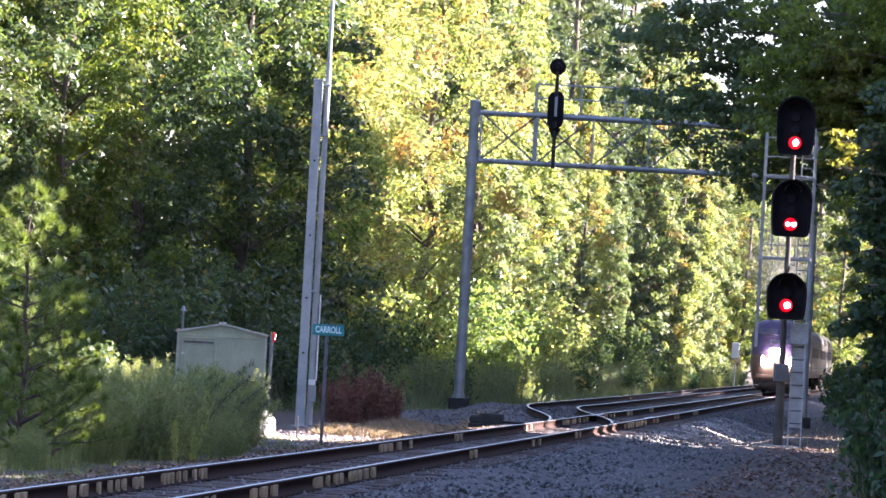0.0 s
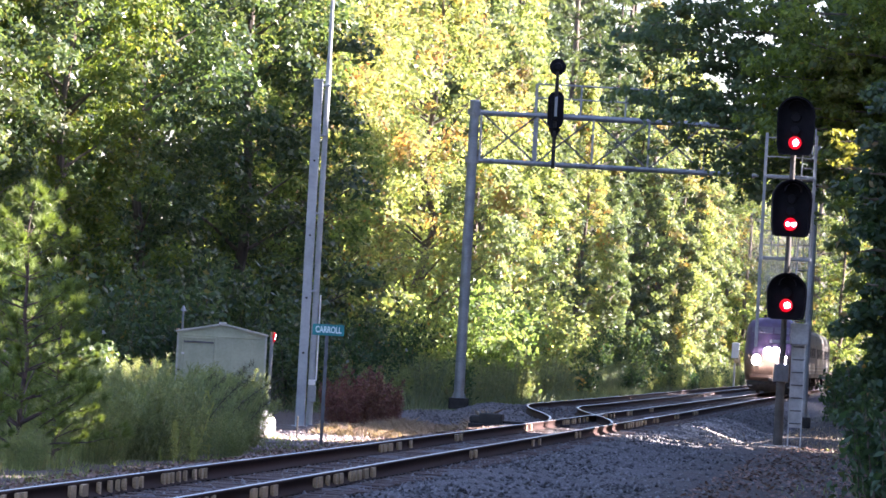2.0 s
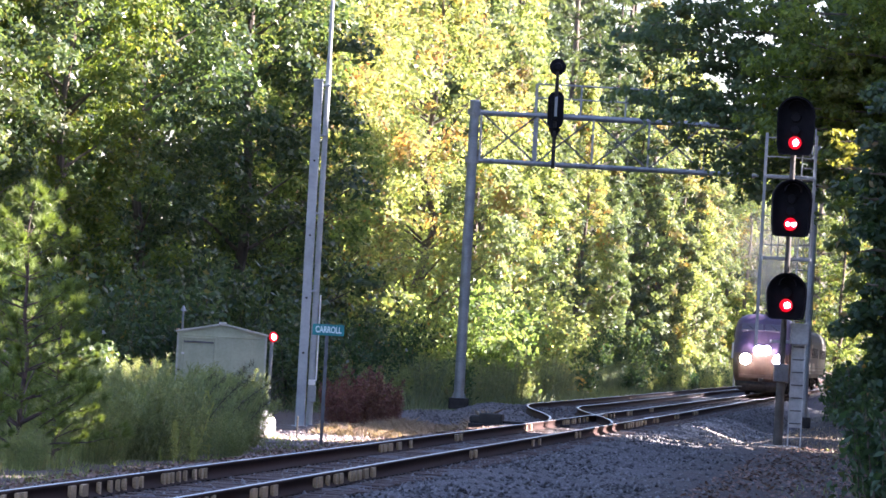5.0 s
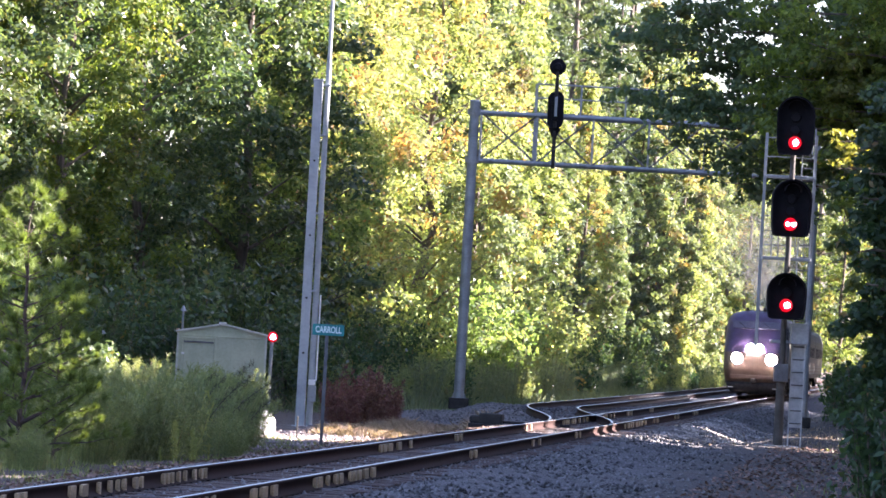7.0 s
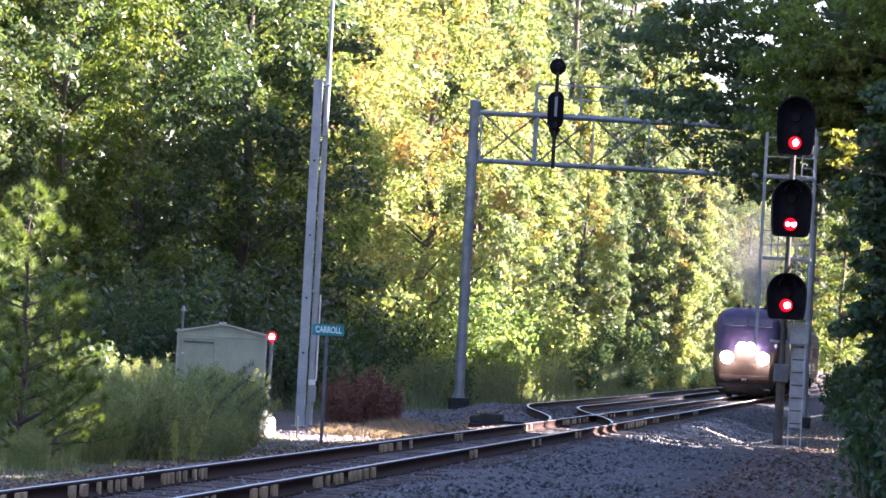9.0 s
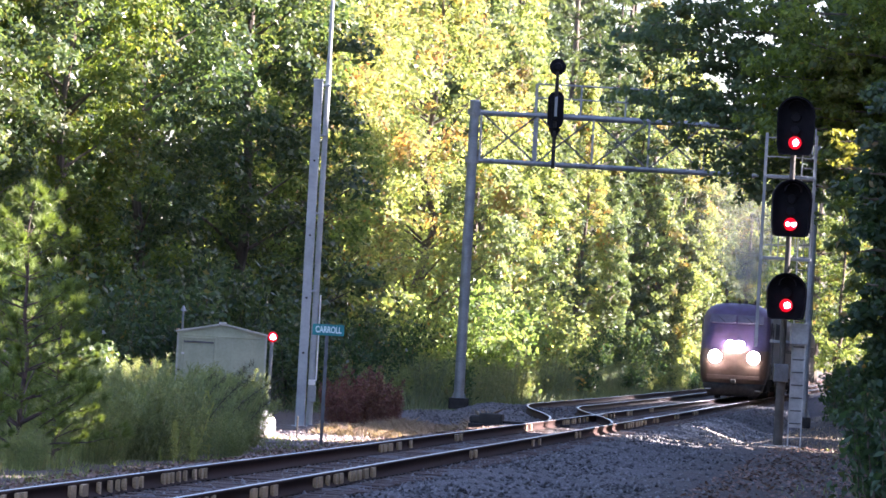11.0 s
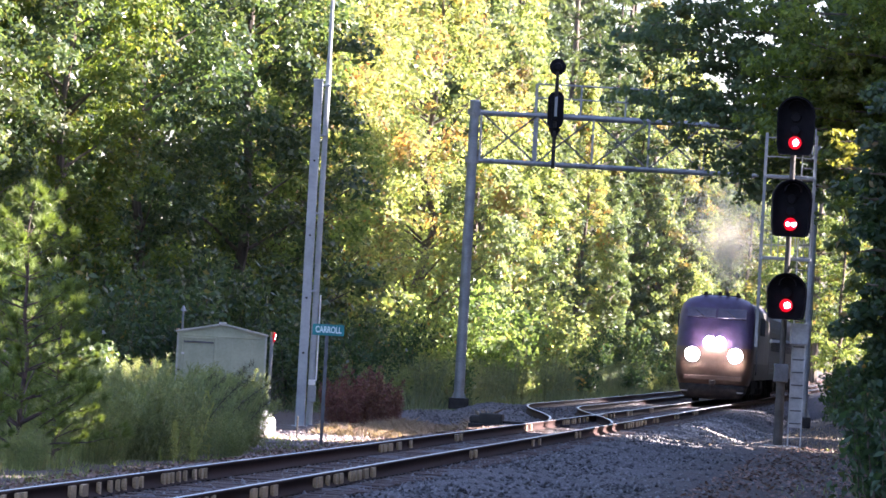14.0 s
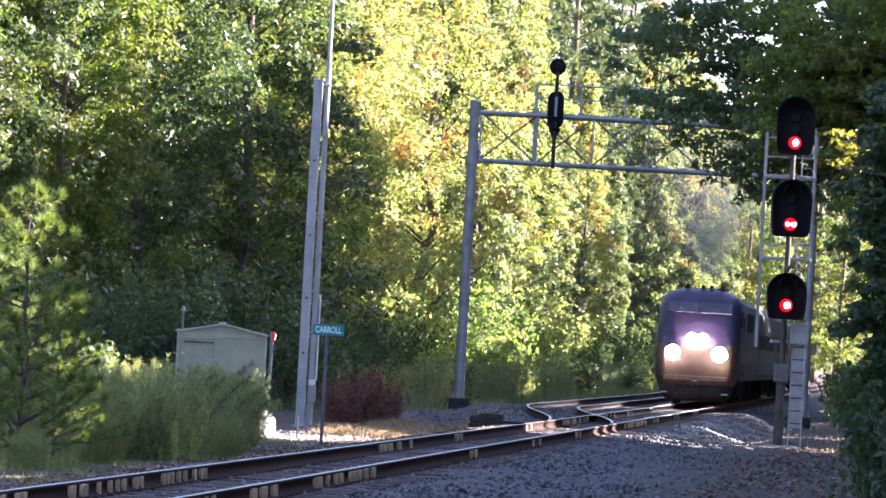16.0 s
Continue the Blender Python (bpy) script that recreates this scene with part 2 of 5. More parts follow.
def leaf_mesh(name, at, out, size, rng, slim=0.55, lift=0.5, jitter=0.9, along=False, three=False):
    """Leaves, a bent rhombus each, at the places at, turned more or less along out."""
    n = len(at)
    nrm = out + rng.normal(0, jitter, (n, 3)) + np.array([0, 0, lift])
    nrm /= np.linalg.norm(nrm, axis=1, keepdims=True) + 1e-9
    ax = np.cross(nrm, rng.normal(0, 1, (n, 3)))
    if along:
        ax = out + rng.normal(0, 0.12, (n, 3))
        nrm = np.cross(ax, rng.normal(0, 1, (n, 3)))
        nrm /= np.linalg.norm(nrm, axis=1, keepdims=True) + 1e-9
    ax /= np.linalg.norm(ax, axis=1, keepdims=True) + 1e-9
    bx = np.cross(nrm, ax)
    s = size * rng.uniform(0.6, 1.35, (n, 1))
    tip, base = at + ax * s * 0.5, at - ax * s * 0.5
    bend = nrm * s * rng.uniform(-0.05, 0.18, (n, 1))
    p, q = at + bx * s * slim * 0.5 + bend, at - bx * s * slim * 0.5 + bend
    if three:
        co = np.stack([base, p + bx * s * slim * 0.3, q + ax * s * 0.5], 1).reshape(-1, 3)
        return fast_mesh(name, co, np.arange(3 * n).reshape(n, 3))
    co = np.stack([base, p, tip, q], 1).reshape(-1, 3)
    return fast_mesh(name, co, np.arange(4 * n).reshape(n, 4))


def clumps_to_leaves(centres, radii, count, rng, squash=0.75):
    """Places spread over the skins of many clumps."""
    w = radii ** 2
    pick = rng.choice(len(centres), count, p=w / w.sum())
    d = rng.normal(0, 1, (count, 3))
    d /= np.linalg.norm(d, axis=1, keepdims=True)
    d[:, 2] = np.where(d[:, 2] < -0.3, -d[:, 2] * 0.4, d[:, 2])
    r = radii[pick][:, None] * rng.uniform(0.35, 1.12, (count, 1)) ** 0.6
    at = centres[pick] + d * r * np.array([1, 1, squash])
    return at, d


# ================= the line: its own frame, r to the right of the main track's axis, a along it =================
TURN = -5.37
LINE = pose(-7.727, 0, 0, 0, 0, TURN)


def on_line(r, a, z=0.0, turn=0.0):
    return LINE @ pose(r, a, z, 0, 0, turn)


def step(x, lo, hi):
    t = np.clip((x - lo) / (hi - lo), 0, 1)
    return t * t * (3 - 2 * t)


def siding_gap(a):
    """How far the siding's axis lies left of the main track's."""
    return 3.25 * step(a, 116.0, 160.0) + 0.6 * step(a, 170.0, 330.0)


def ground_height(r, a):
    """Beds under the tracks, a low cess beside them, the woods a little higher."""
    r, a = np.asarray(r, float), np.asarray(a, float)
    left = -1.75 - siding_gap(a)
    z = -0.62 + 0.0 * r
    bed = step(r, left - 1.5, left - 0.1) * (1 - step(r, 1.75, 3.4))
    z = z + 0.40 * bed
    far = step(a, 120, 130)
    z = z + 0.30 * ((1 - far) * step(r, 1.9, 3.6) + far * step(r, 3.2, 4.7))
    z = z + 0.28 * np.exp(-((a - 152) / 10.0) ** 2 - ((r + 6.5) / 2.2) ** 2)
    z = z + 0.5 * step(r, 6.5, 11.0) + 0.7 * step(-r, 12.0, 24.0)
    return z


def build_ground():
    ra = np.concatenate([[-1500, -700, -300, -150, -80, -50, -35, -25, -20], np.arange(-16, 14, 0.25), [14, 16, 20, 28, 40, 70, 130, 300, 700, 1500]])
    aa = np.concatenate([[-600, -200, -60, 0, 20], np.arange(36, 190, 0.6), np.arange(190, 330, 2.0), [340, 380, 430, 500, 600, 800, 1200, 2500]])
    R, A = np.meshgrid(ra, aa)
    Z = ground_height(R, A)
    rng = np.random.default_rng(3)
    near = (np.abs(R) < 15) & (A > 30) & (A < 330)
    Z = Z + np.where(near, rng.normal(0, 0.018, R.shape) + 0.03 * np.sin(R * 1.7 + np.sin(A * 0.31) * 2) * np.sin(A * 0.53), 0)
    co = np.stack([R, A, Z], -1).reshape(-1, 3)
    nr, na = len(ra), len(aa)
    i = (np.arange(na - 1)[:, None] * nr + np.arange(nr - 1)[None]).ravel()
    me = fast_mesh("ground", co, np.stack([i, i + 1, i + nr + 1, i + nr], 1))
    m, n, l, p = material("ground_mix", 0.95)
    tc = n.new("ShaderNodeTexCoord")
    n1, n2, n3 = (n.new("ShaderNodeTexNoise") for _ in range(3))
    for nd, s in ((n1, 0.5), (n2, 6.0), (n3, 28.0)):
        nd.inputs["Scale"].default_value, nd.inputs["Detail"].default_value = s, 6
        l.new(tc.outputs["Object"], nd.inputs["Vector"])
    earth, stone = n.new("ShaderNodeValToRGB"), n.new("ShaderNodeValToRGB")
    earth.color_ramp.elements[0].color, earth.color_ramp.elements[1].color = (0.036, 0.027, 0.023, 1), (0.105, 0.078, 0.062, 1)
    stone.color_ramp.elements[0].color, stone.color_ramp.elements[1].color = (0.042, 0.039, 0.04, 1), (0.172, 0.156, 0.158, 1)
    stone.color_ramp.elements[0].position, stone.color_ramp.elements[1].position = 0.35, 0.62
    l.new(n2.outputs["Fac"], earth.inputs[0]), l.new(n3.outputs["Fac"], stone.inputs[0])
    sx = n.new("ShaderNodeSeparateXYZ")
    l.new(tc.outputs["Object"], sx.inputs[0])
    def calc(op, x, y, z=None):
        nd = n.new("ShaderNodeMath")
        nd.operation = op
        for slot, v in enumerate((x, y, z)):
            if v is None:
                continue
            if isinstance(v, (int, float)):
                nd.inputs[slot].default_value = v
            else:
                l.new(v, nd.inputs[slot])
        return nd.outputs[0]

    def ramp(v, lo, hi):
        nd = n.new("ShaderNodeMapRange")
        nd.inputs["From Min"].default_value, nd.inputs["From Max"].default_value = lo, hi
        l.new(v, nd.inputs["Value"])
        return nd.outputs[0]

    wobble = calc("MULTIPLY_ADD", n1.outputs["Fac"], 3.0, -1.5)
    rr = calc("ADD", sx.outputs["X"], wobble)
    main_bed = calc("MULTIPLY", ramp(rr, -2.3, -1.7), ramp(rr, 5.0, 2.8))
    side_bed = calc("MULTIPLY", calc("MULTIPLY", ramp(rr, -8.6, -7.6), ramp(rr, -1.5, -2.5)), ramp(calc("ADD", sx.outputs["Y"], calc("MULTIPLY", wobble, 3.0)), 120, 128))
    k = n.new("ShaderNodeMath")
    k.operation = "SUBTRACT"
    k.inputs[0].default_value = 1.0
    l.new(calc("MAXIMUM", main_bed, side_bed), k.inputs[1])
    mx = n.new("ShaderNodeMixRGB")
    l.new(k.outputs[0], mx.inputs[0]), l.new(stone.outputs[0], mx.inputs[1]), l.new(earth.outputs[0], mx.inputs[2])
    l.new(mx.outputs[0], p.inputs["Base Color"])
    bp = n.new("ShaderNodeBump")
    bp.inputs["Strength"].default_value, bp.inputs["Distance"].default_value = 0.9, 0.04
    l.new(n3.outputs["Fac"], bp.inputs["Height"]), l.new(bp.outputs[0], p.inputs["Normal"])
    me.materials.append(m)
    ob = new("ground", me)
    ob.matrix_basis = LINE
    tagged(ob, "grey stone ballast and brown earth beside the railway", "ground", kind="structure")


def build_stones():
    """Loose ballast over the beds and shoulders, and a patch of pale rubble by the poles."""
    rng = np.random.default_rng(5)
    n = 84000
    a = 44 + 175 * rng.uniform(0, 1, n) ** 1.3
    r = rng.uniform(-8.6, 7.5, n)
    keep = (r > -2.6 - siding_gap(a) * 1.7) & (rng.uniform(0, 1, n) > step(r, 2.5, 5.0) * 0.93)
    scatter("ballast", rng, r[keep], a[keep], (0.03, 0.062), (0.022, 0.021, 0.022), (0.24, 0.23, 0.228), "loose crushed grey stone ballast beside the rails")
    n = 5200
    scatter("rubble", rng, -3.0 - 4.0 * rng.uniform(0, 1, n), rng.uniform(98, 131, n), (0.03, 0.085), (0.13, 0.10, 0.09), (0.46, 0.385, 0.36), "pale broken rubble beside the poles")


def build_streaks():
    """Pale stone lines standing in for streaks of sunlight down the shoulder beside the main track."""
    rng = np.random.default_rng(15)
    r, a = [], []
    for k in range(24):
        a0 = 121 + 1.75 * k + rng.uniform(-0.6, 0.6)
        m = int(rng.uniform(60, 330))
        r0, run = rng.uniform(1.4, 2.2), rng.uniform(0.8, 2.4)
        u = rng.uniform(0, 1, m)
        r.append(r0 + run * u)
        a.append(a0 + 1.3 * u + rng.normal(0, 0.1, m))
    scatter("spilt_stone", rng, np.concatenate(r), np.concatenate(a), (0.03, 0.07), (0.22, 0.2, 0.19), (0.6, 0.55, 0.52), "pale stone laid in streaks as sunlight on the ballast shoulder")


def scatter(name, rng, r, a, sizes, dark, light, label):
    """Angular chips of stone strewn over the ground."""
    n = len(a)
    z = ground_height(r, a) + rng.uniform(0.0, 0.03, n)
    s = rng.uniform(*sizes, (n, 1, 1))
    base = np.array([(1, 0, -0.5), (-0.6, 0.8, -0.5), (-0.6, -0.8, -0.5), (0, 0, 0.8)], float)
    v = base[None] * rng.uniform(0.6, 1.3, (n, 4, 1)) + rng.normal(0, 0.25, (n, 4, 3))
    ang = rng.uniform(0, 6.28, n)
    c, d = np.cos(ang)[:, None], np.sin(ang)[:, None]
    v = np.stack([v[..., 0] * c - v[..., 1] * d, v[..., 0] * d + v[..., 1] * c, v[..., 2] * 0.62], -1) * s
    v = v + np.stack([r, a, z], -1)[:, None]
    f = np.array([(0, 1, 3), (1, 2, 3), (2, 0, 3), (0, 2, 1)])
    me = fast_mesh(name, v.reshape(-1, 3), (f[None] + 4 * np.arange(n)[:, None, None]).reshape(-1, 3))
    m, nn, l, p = material(name + "_stone", 0.9)
    g, ra = nn.new("ShaderNodeNewGeometry"), nn.new("ShaderNodeValToRGB")
    ra.color_ramp.elements[0].color, ra.color_ramp.elements[1].color = (*dark, 1), (*light, 1)
    l.new(g.outputs["Random Per Island"], ra.inputs[0]), l.new(ra.outputs[0], p.inputs["Base Color"])
    me.materials.append(m)
    ob = new(name, me)
    ob.matrix_basis = LINE
    tagged(ob, label, name, kind="stuff")


# ---------------- rails and ties ----------------
PROFILE = [(-0.037, -0.005), (-0.017, 0.0), (0.017, 0.0), (0.037, -0.005), (0.038, -0.014), (0.037, -0.035), (0.012, -0.052), (0.010, -0.135), (0.070, -0.165), (0.072, -0.180),
           (-0.072, -0.180), (-0.070, -0.165), (-0.010, -0.135), (-0.012, -0.052), (-0.037, -0.035), (-0.038, -0.014)]


def rail_mesh(path, name="rail"):
    """A rail of full section along a list of (r, a)."""
    path = np.array(path, float)
    d = np.gradient(path, axis=0)
    d /= np.linalg.norm(d, axis=1, keepdims=True)
    side = np.stack([d[:, 1], -d[:, 0]], 1)
    pr = np.array(PROFILE)
    k, n = len(pr), len(path)
    co = np.zeros((n, k, 3))
    co[:, :, :2] = path[:, None] + side[:, None] * pr[None, :, :1]
    co[:, :, 2] = pr[None, :, 1]
    i, j = np.meshgrid(np.arange(n - 1), np.arange(k), indexing="ij")
    q = np.stack([i * k + j, i * k + (j + 1) % k, (i + 1) * k + (j + 1) % k, (i + 1) * k + j], -1).reshape(-1, 4)
    return fast_mesh(name, co.reshape(-1, 3), q)


GAUGE = 0.7525


def build_main_track():
    track = thing("railway_track", LINE, "main railway track of worn steel rails on dark wooden ties", "railway track", kind="structure")
    rng = random.Random(11)
    aa = np.concatenate([np.arange(34, 200, 2.0), np.arange(200, 1500, 25.0)])
    for s in (-1, 1):
        path = [(s * GAUGE + 0.006 * math.sin(a * 0.13 + s), a) for a in aa]
        part("rail", rail_mesh(path), RAIL, track, "worn steel rail, bright on top and rusty on the sides")
    tie = box(fresh(), 0, 0, -0.27, 2.59, 0.22, 0.17, 0.012)
    tie_me = mesh_of(tie, "tie")
    tie_me.materials.append(TIE_WOOD)
    plate_me = mesh_of(box(fresh(), 0, 0, -0.183, 0.19, 0.35 * 0.6, 0.014), "tie_plate")
    plate_me.materials.append(DARK_IRON)
    # a bar shaped like a patch of sun on the rail's side
    clip = fresh()
    box(clip, 0.04, 0, -0.107, 0.04, 0.092, 0.146, 0.004)
    box(clip, 0.045, 0.05, -0.107, 0.02, 0.02, 0.14, 0.003)
    sun_bar_me = mesh_of(clip, "sun_patch_bar")
    sun_bar_me.materials.append(SUNLIT_TAN_STEEL)
    ties = []
    a = 44.0
    k = 0
    while k < 296:
        ob = new("tie", tie_me)
        ob.parent = track
        ob.matrix_basis = pose(rng.uniform(-0.05, 0.05), a, rng.uniform(-0.012, 0.008), 0, 0, rng.uniform(-1.2, 1.2))
        ties.append((a, ob))
        a += 0.5 + rng.uniform(-0.02, 0.02)
        k += 1
    rest = fresh()
    while a < 330:
        box(rest, 0, a, -0.27, 2.59, 0.22, 0.17)
        a += 0.5
    part("far_ties", rest, TIE_WOOD, track, kind="stuff")
    # pale bars standing in for sun patches along the web of each rail: (where a run begins, how many)
    runs = {-1: ((45.2, 2), (47.6, 2), (51.5, 1), (53.2, 4), (57.8, 5), (81.4, 3), (95, 1), (112, 1), (124, 3), (130, 2), (140, 3), (152, 2), (165, 2)),
            1: ((46, 2), (50, 2), (54.2, 2), (59.8, 6), (80.8, 1), (94, 1), (106, 1), (124, 4), (129, 3), (138, 2), (150, 2), (163, 2))}
    for s in (-1, 1):
        for a0, count in runs[s]:
            a = a0
            for _ in range(round(count * 1.6)):
                ob = new("sun_patch_bar", sun_bar_me)
                ob.parent = track
                size = rng.choice((1.3, 2.0, 2.6, 4.0)) * rng.uniform(0.8, 1.2) * (1 if a < 75 else 1.5)
                ob.matrix_basis = pose(s * GAUGE, a, 0) @ Matrix.Diagonal((1, size, 1, 1))
                a += size * 0.13 + rng.choice((0.08, 0.3, 0.6)) * (1 if a < 75 else 2)
        for a, _ in ties[:260]:
            ob = new("tie_plate", plate_me)
            ob.parent = track
            ob.matrix_basis = pose(s * GAUGE, a, 0)


def build_siding():
    track = thing("siding_track", LINE, "siding track joining the main line at a turnout, rusty rails", "railway track", kind="structure")
    aa = np.concatenate([np.arange(118, 200, 1.0), np.arange(200, 1500, 25.0)])
    for s in (-1, 1):
        path = [(s * GAUGE - float(siding_gap(a)) - (0.03 if a < 121 else 0), a) for a in aa if a > 120.5]
        part("rail", rail_mesh(path), RAIL, track, "worn steel siding rail")
    tie_me = mesh_of(box(fresh(), 0, 0, -0.275, 2.59, 0.22, 0.17, 0.012), "tie")
    tie_me.materials.append(TIE_WOOD)
    rng = random.Random(4)
    a = 148.0
    while a < 230:
        ob = new("tie", tie_me)
        ob.parent = track
        ob.matrix_basis = pose(-float(siding_gap(a)), a, rng.uniform(-0.01, 0.005), 0, 0, rng.uniform(-1, 1) + 2)
        a += 0.52
    # frog and guard rails of the turnout
    frog = fresh()
    box(frog, -0.78, 137.5, -0.06, 0.22, 3.4, 0.1, 0.02)
    part("frog", frog, DARK_IRON, track, "dark cast steel frog")
    for s in (-1, 1):
        part("guard_rail", rail_mesh([(s * 0.69, a) for a in np.arange(134.5, 140.5, 1.0)], "guard_rail"), RAIL, track)


def build_switch_machine():
    m = thing("switch_machine", on_line(-2.35, 122.5, -0.30), "low black switch machine beside the turnout points", "switch machine")
    part("body", box(fresh(), 0, 0, 0.22, 0.55, 0.75, 0.26, 0.03), RUBBER, m)
    part("motor_cover", box(fresh(), -0.35, 0.1, 0.19, 0.35, 0.5, 0.2, 0.05), RUBBER, m)
    part("base_plate", box(fresh(), 0.05, 0, 0.05, 1.15, 0.95, 0.1, 0.01), RUBBER, m)
    part("throw_rod", tube(fresh(), (0.25, 0, 0.16), (1.9, 0.05, 0.14), 0.03), DARK_IRON, m)

# ================= signals =================
def build_bridge():
    b = thing("signal_bridge", pose(0, 156, 0), "grey galvanised steel signal bridge with trussed beam and walkway rail", "signal bridge")
    x0, x1, lo, hi = 0.74, 11.36, 7.40, 8.88
    for x, top, wide in ((x0, 9.2, 1.0), (x1, 9.2, 0.72)):
        post = fresh()
        tube(post, (x, 0, 0.05), (x, 0, top), 0.16 * wide, 0.15 * wide, 20)
        tube(post, (x, 0, top), (x, 0, top + 0.05), 0.19, 0.12, 20)
        part("post", post, GALV, b, smooth=False)
        foot = fresh()
        box(foot, x, 0, -0.12, 0.62 * wide, 0.62 * wide, 0.34, 0.03)
        part("foundation", foot, DARK_IRON, b, "dark foundation block")
        for sx in (-1, 1):
            part("gusset", prism(fresh(), [(x + sx * 0.12, 0.05), (x + sx * 0.23, 0.05), (x + sx * 0.12, 0.32)], -0.015, 0.015), GALV, b)
        for z in (lo, hi):
            part("collar", tube(fresh(), (x, 0, z - 0.09), (x, 0, z + 0.09), 0.215, 0.215, 20), GALV, b)
    for z, r in ((lo, 0.062), (hi, 0.062)):
        part("chord", tube(fresh(), (x0, -0.05, z), (x1, -0.05, z), r, r, 10), GALV, b)
        part("chord", tube(fresh(), (x0, 0.75, z), (x1, 0.75, z), r, r, 10), GALV, b)
    n = 6
    px = [x0 + 0.22 + 1.728 * i for i in range(n)] + [x1 - 0.16]
    for i, x in enumerate(px):
        part("upright", bar(fresh(), (x, -0.05, lo), (x, -0.05, hi), 0.06, 0.06), GALV, b)
        part("cross_tie", bar(fresh(), (x, -0.05, lo), (x, 0.75, lo), 0.05, 0.05), GALV, b)
        if i < n:
            # darker steel than the chords, to look backlit
            part("brace", tube(fresh(), (x, -0.07, lo), (px[i + 1], -0.07, hi), 0.027, 0.027, 6), DULL_STEEL, b)
            part("brace", tube(fresh(), (x, -0.02, hi), (px[i + 1], -0.02, lo), 0.027, 0.027, 6), DULL_STEEL, b)
    walkway = fresh()
    for i in range(6):
        box(walkway, (2.6 + x1) / 2, 0.08 + i * 0.11, hi + 0.08, x1 - 2.6, 0.05, 0.03)
    part("walkway", walkway, GALV, b)
    xs = [2.62 + 1.38 * i for i in range(7)]
    for x in xs:
        part("rail_post", bar(fresh(), (x, 0.0, hi - (1.45 if x < 2.7 else 0)), (x, 0.0, 9.85), 0.06 if x > 2.7 else 0.09, 0.05), GALV, b)
    for z in (9.85, 9.42):
        part("hand_rail", tube(fresh(), (xs[0], 0, z), (xs[-1], 0, z), 0.026, 0.026, 8), GALV, b)
    # the signal on the bridge, seen from behind
    sg = thing("bridge_signal", pose(3.22, 155.55, 0), "black signal heads on a short mast clamped to the bridge", "railway signal")
    part("mast", tube(fresh(), (0, 0, 7.25), (0, 0, 10.25), 0.06, 0.055, 12), DARK_IRON, sg)
    head = fresh()
    out = [(0.25 * math.cos(q), 9.06 + (0.33 if math.sin(q) > 0 else -0.33) + 0.25 * math.sin(q)) for q in np.linspace(0, 2 * math.pi, 24, endpoint=False)]
    prism(head, out, 0.02, 0.22)
    box(head, 0, -0.06, 9.1, 0.22, 0.14, 0.75, 0.03)
    part("signal_head", head, BLACK, sg)
    part("cable_box", box(fresh(), 0.0, -0.15, 9.15, 0.09, 0.05, 0.6, 0.01), GALV, sg, "grey cable duct")
    cone = fresh()
    tube(cone, (0, 0.1, 8.18), (0, 0.1, 8.5), 0.05, 0.2, 16)
    part("bracket", cone, BLACK, sg)
    disc = fresh()
    tube(disc, (0, -0.02, 10.38), (0, 0.07, 10.38), 0.255, 0.255, 28)
    tube(disc, (0, -0.16, 10.38), (0, -0.02, 10.38), 0.10, 0.14, 16)
    part("target_disc", disc, BLACK, sg)
    part("clamp", box(fresh(), 0, 0.3, 7.42, 0.2, 0.66, 0.14, 0.01), GALV, sg)


def arch(w, h, n=14):
    """An outline with a round top and softened lower corners."""
    r = w / 2
    o = [(r * math.cos(q) , h / 2 - r + r * math.sin(q)) for q in np.linspace(0, math.pi, n)]
    c = 0.14
    o += [(-r + 0.02, -h / 2 + c + 0.12), (-r + 0.06, -h / 2 + 0.04), (-r + c, -h / 2)]
    o += [(r - c, -h / 2), (r - 0.06, -h / 2 + 0.04), (r - 0.02, -h / 2 + c + 0.12)]
    return o


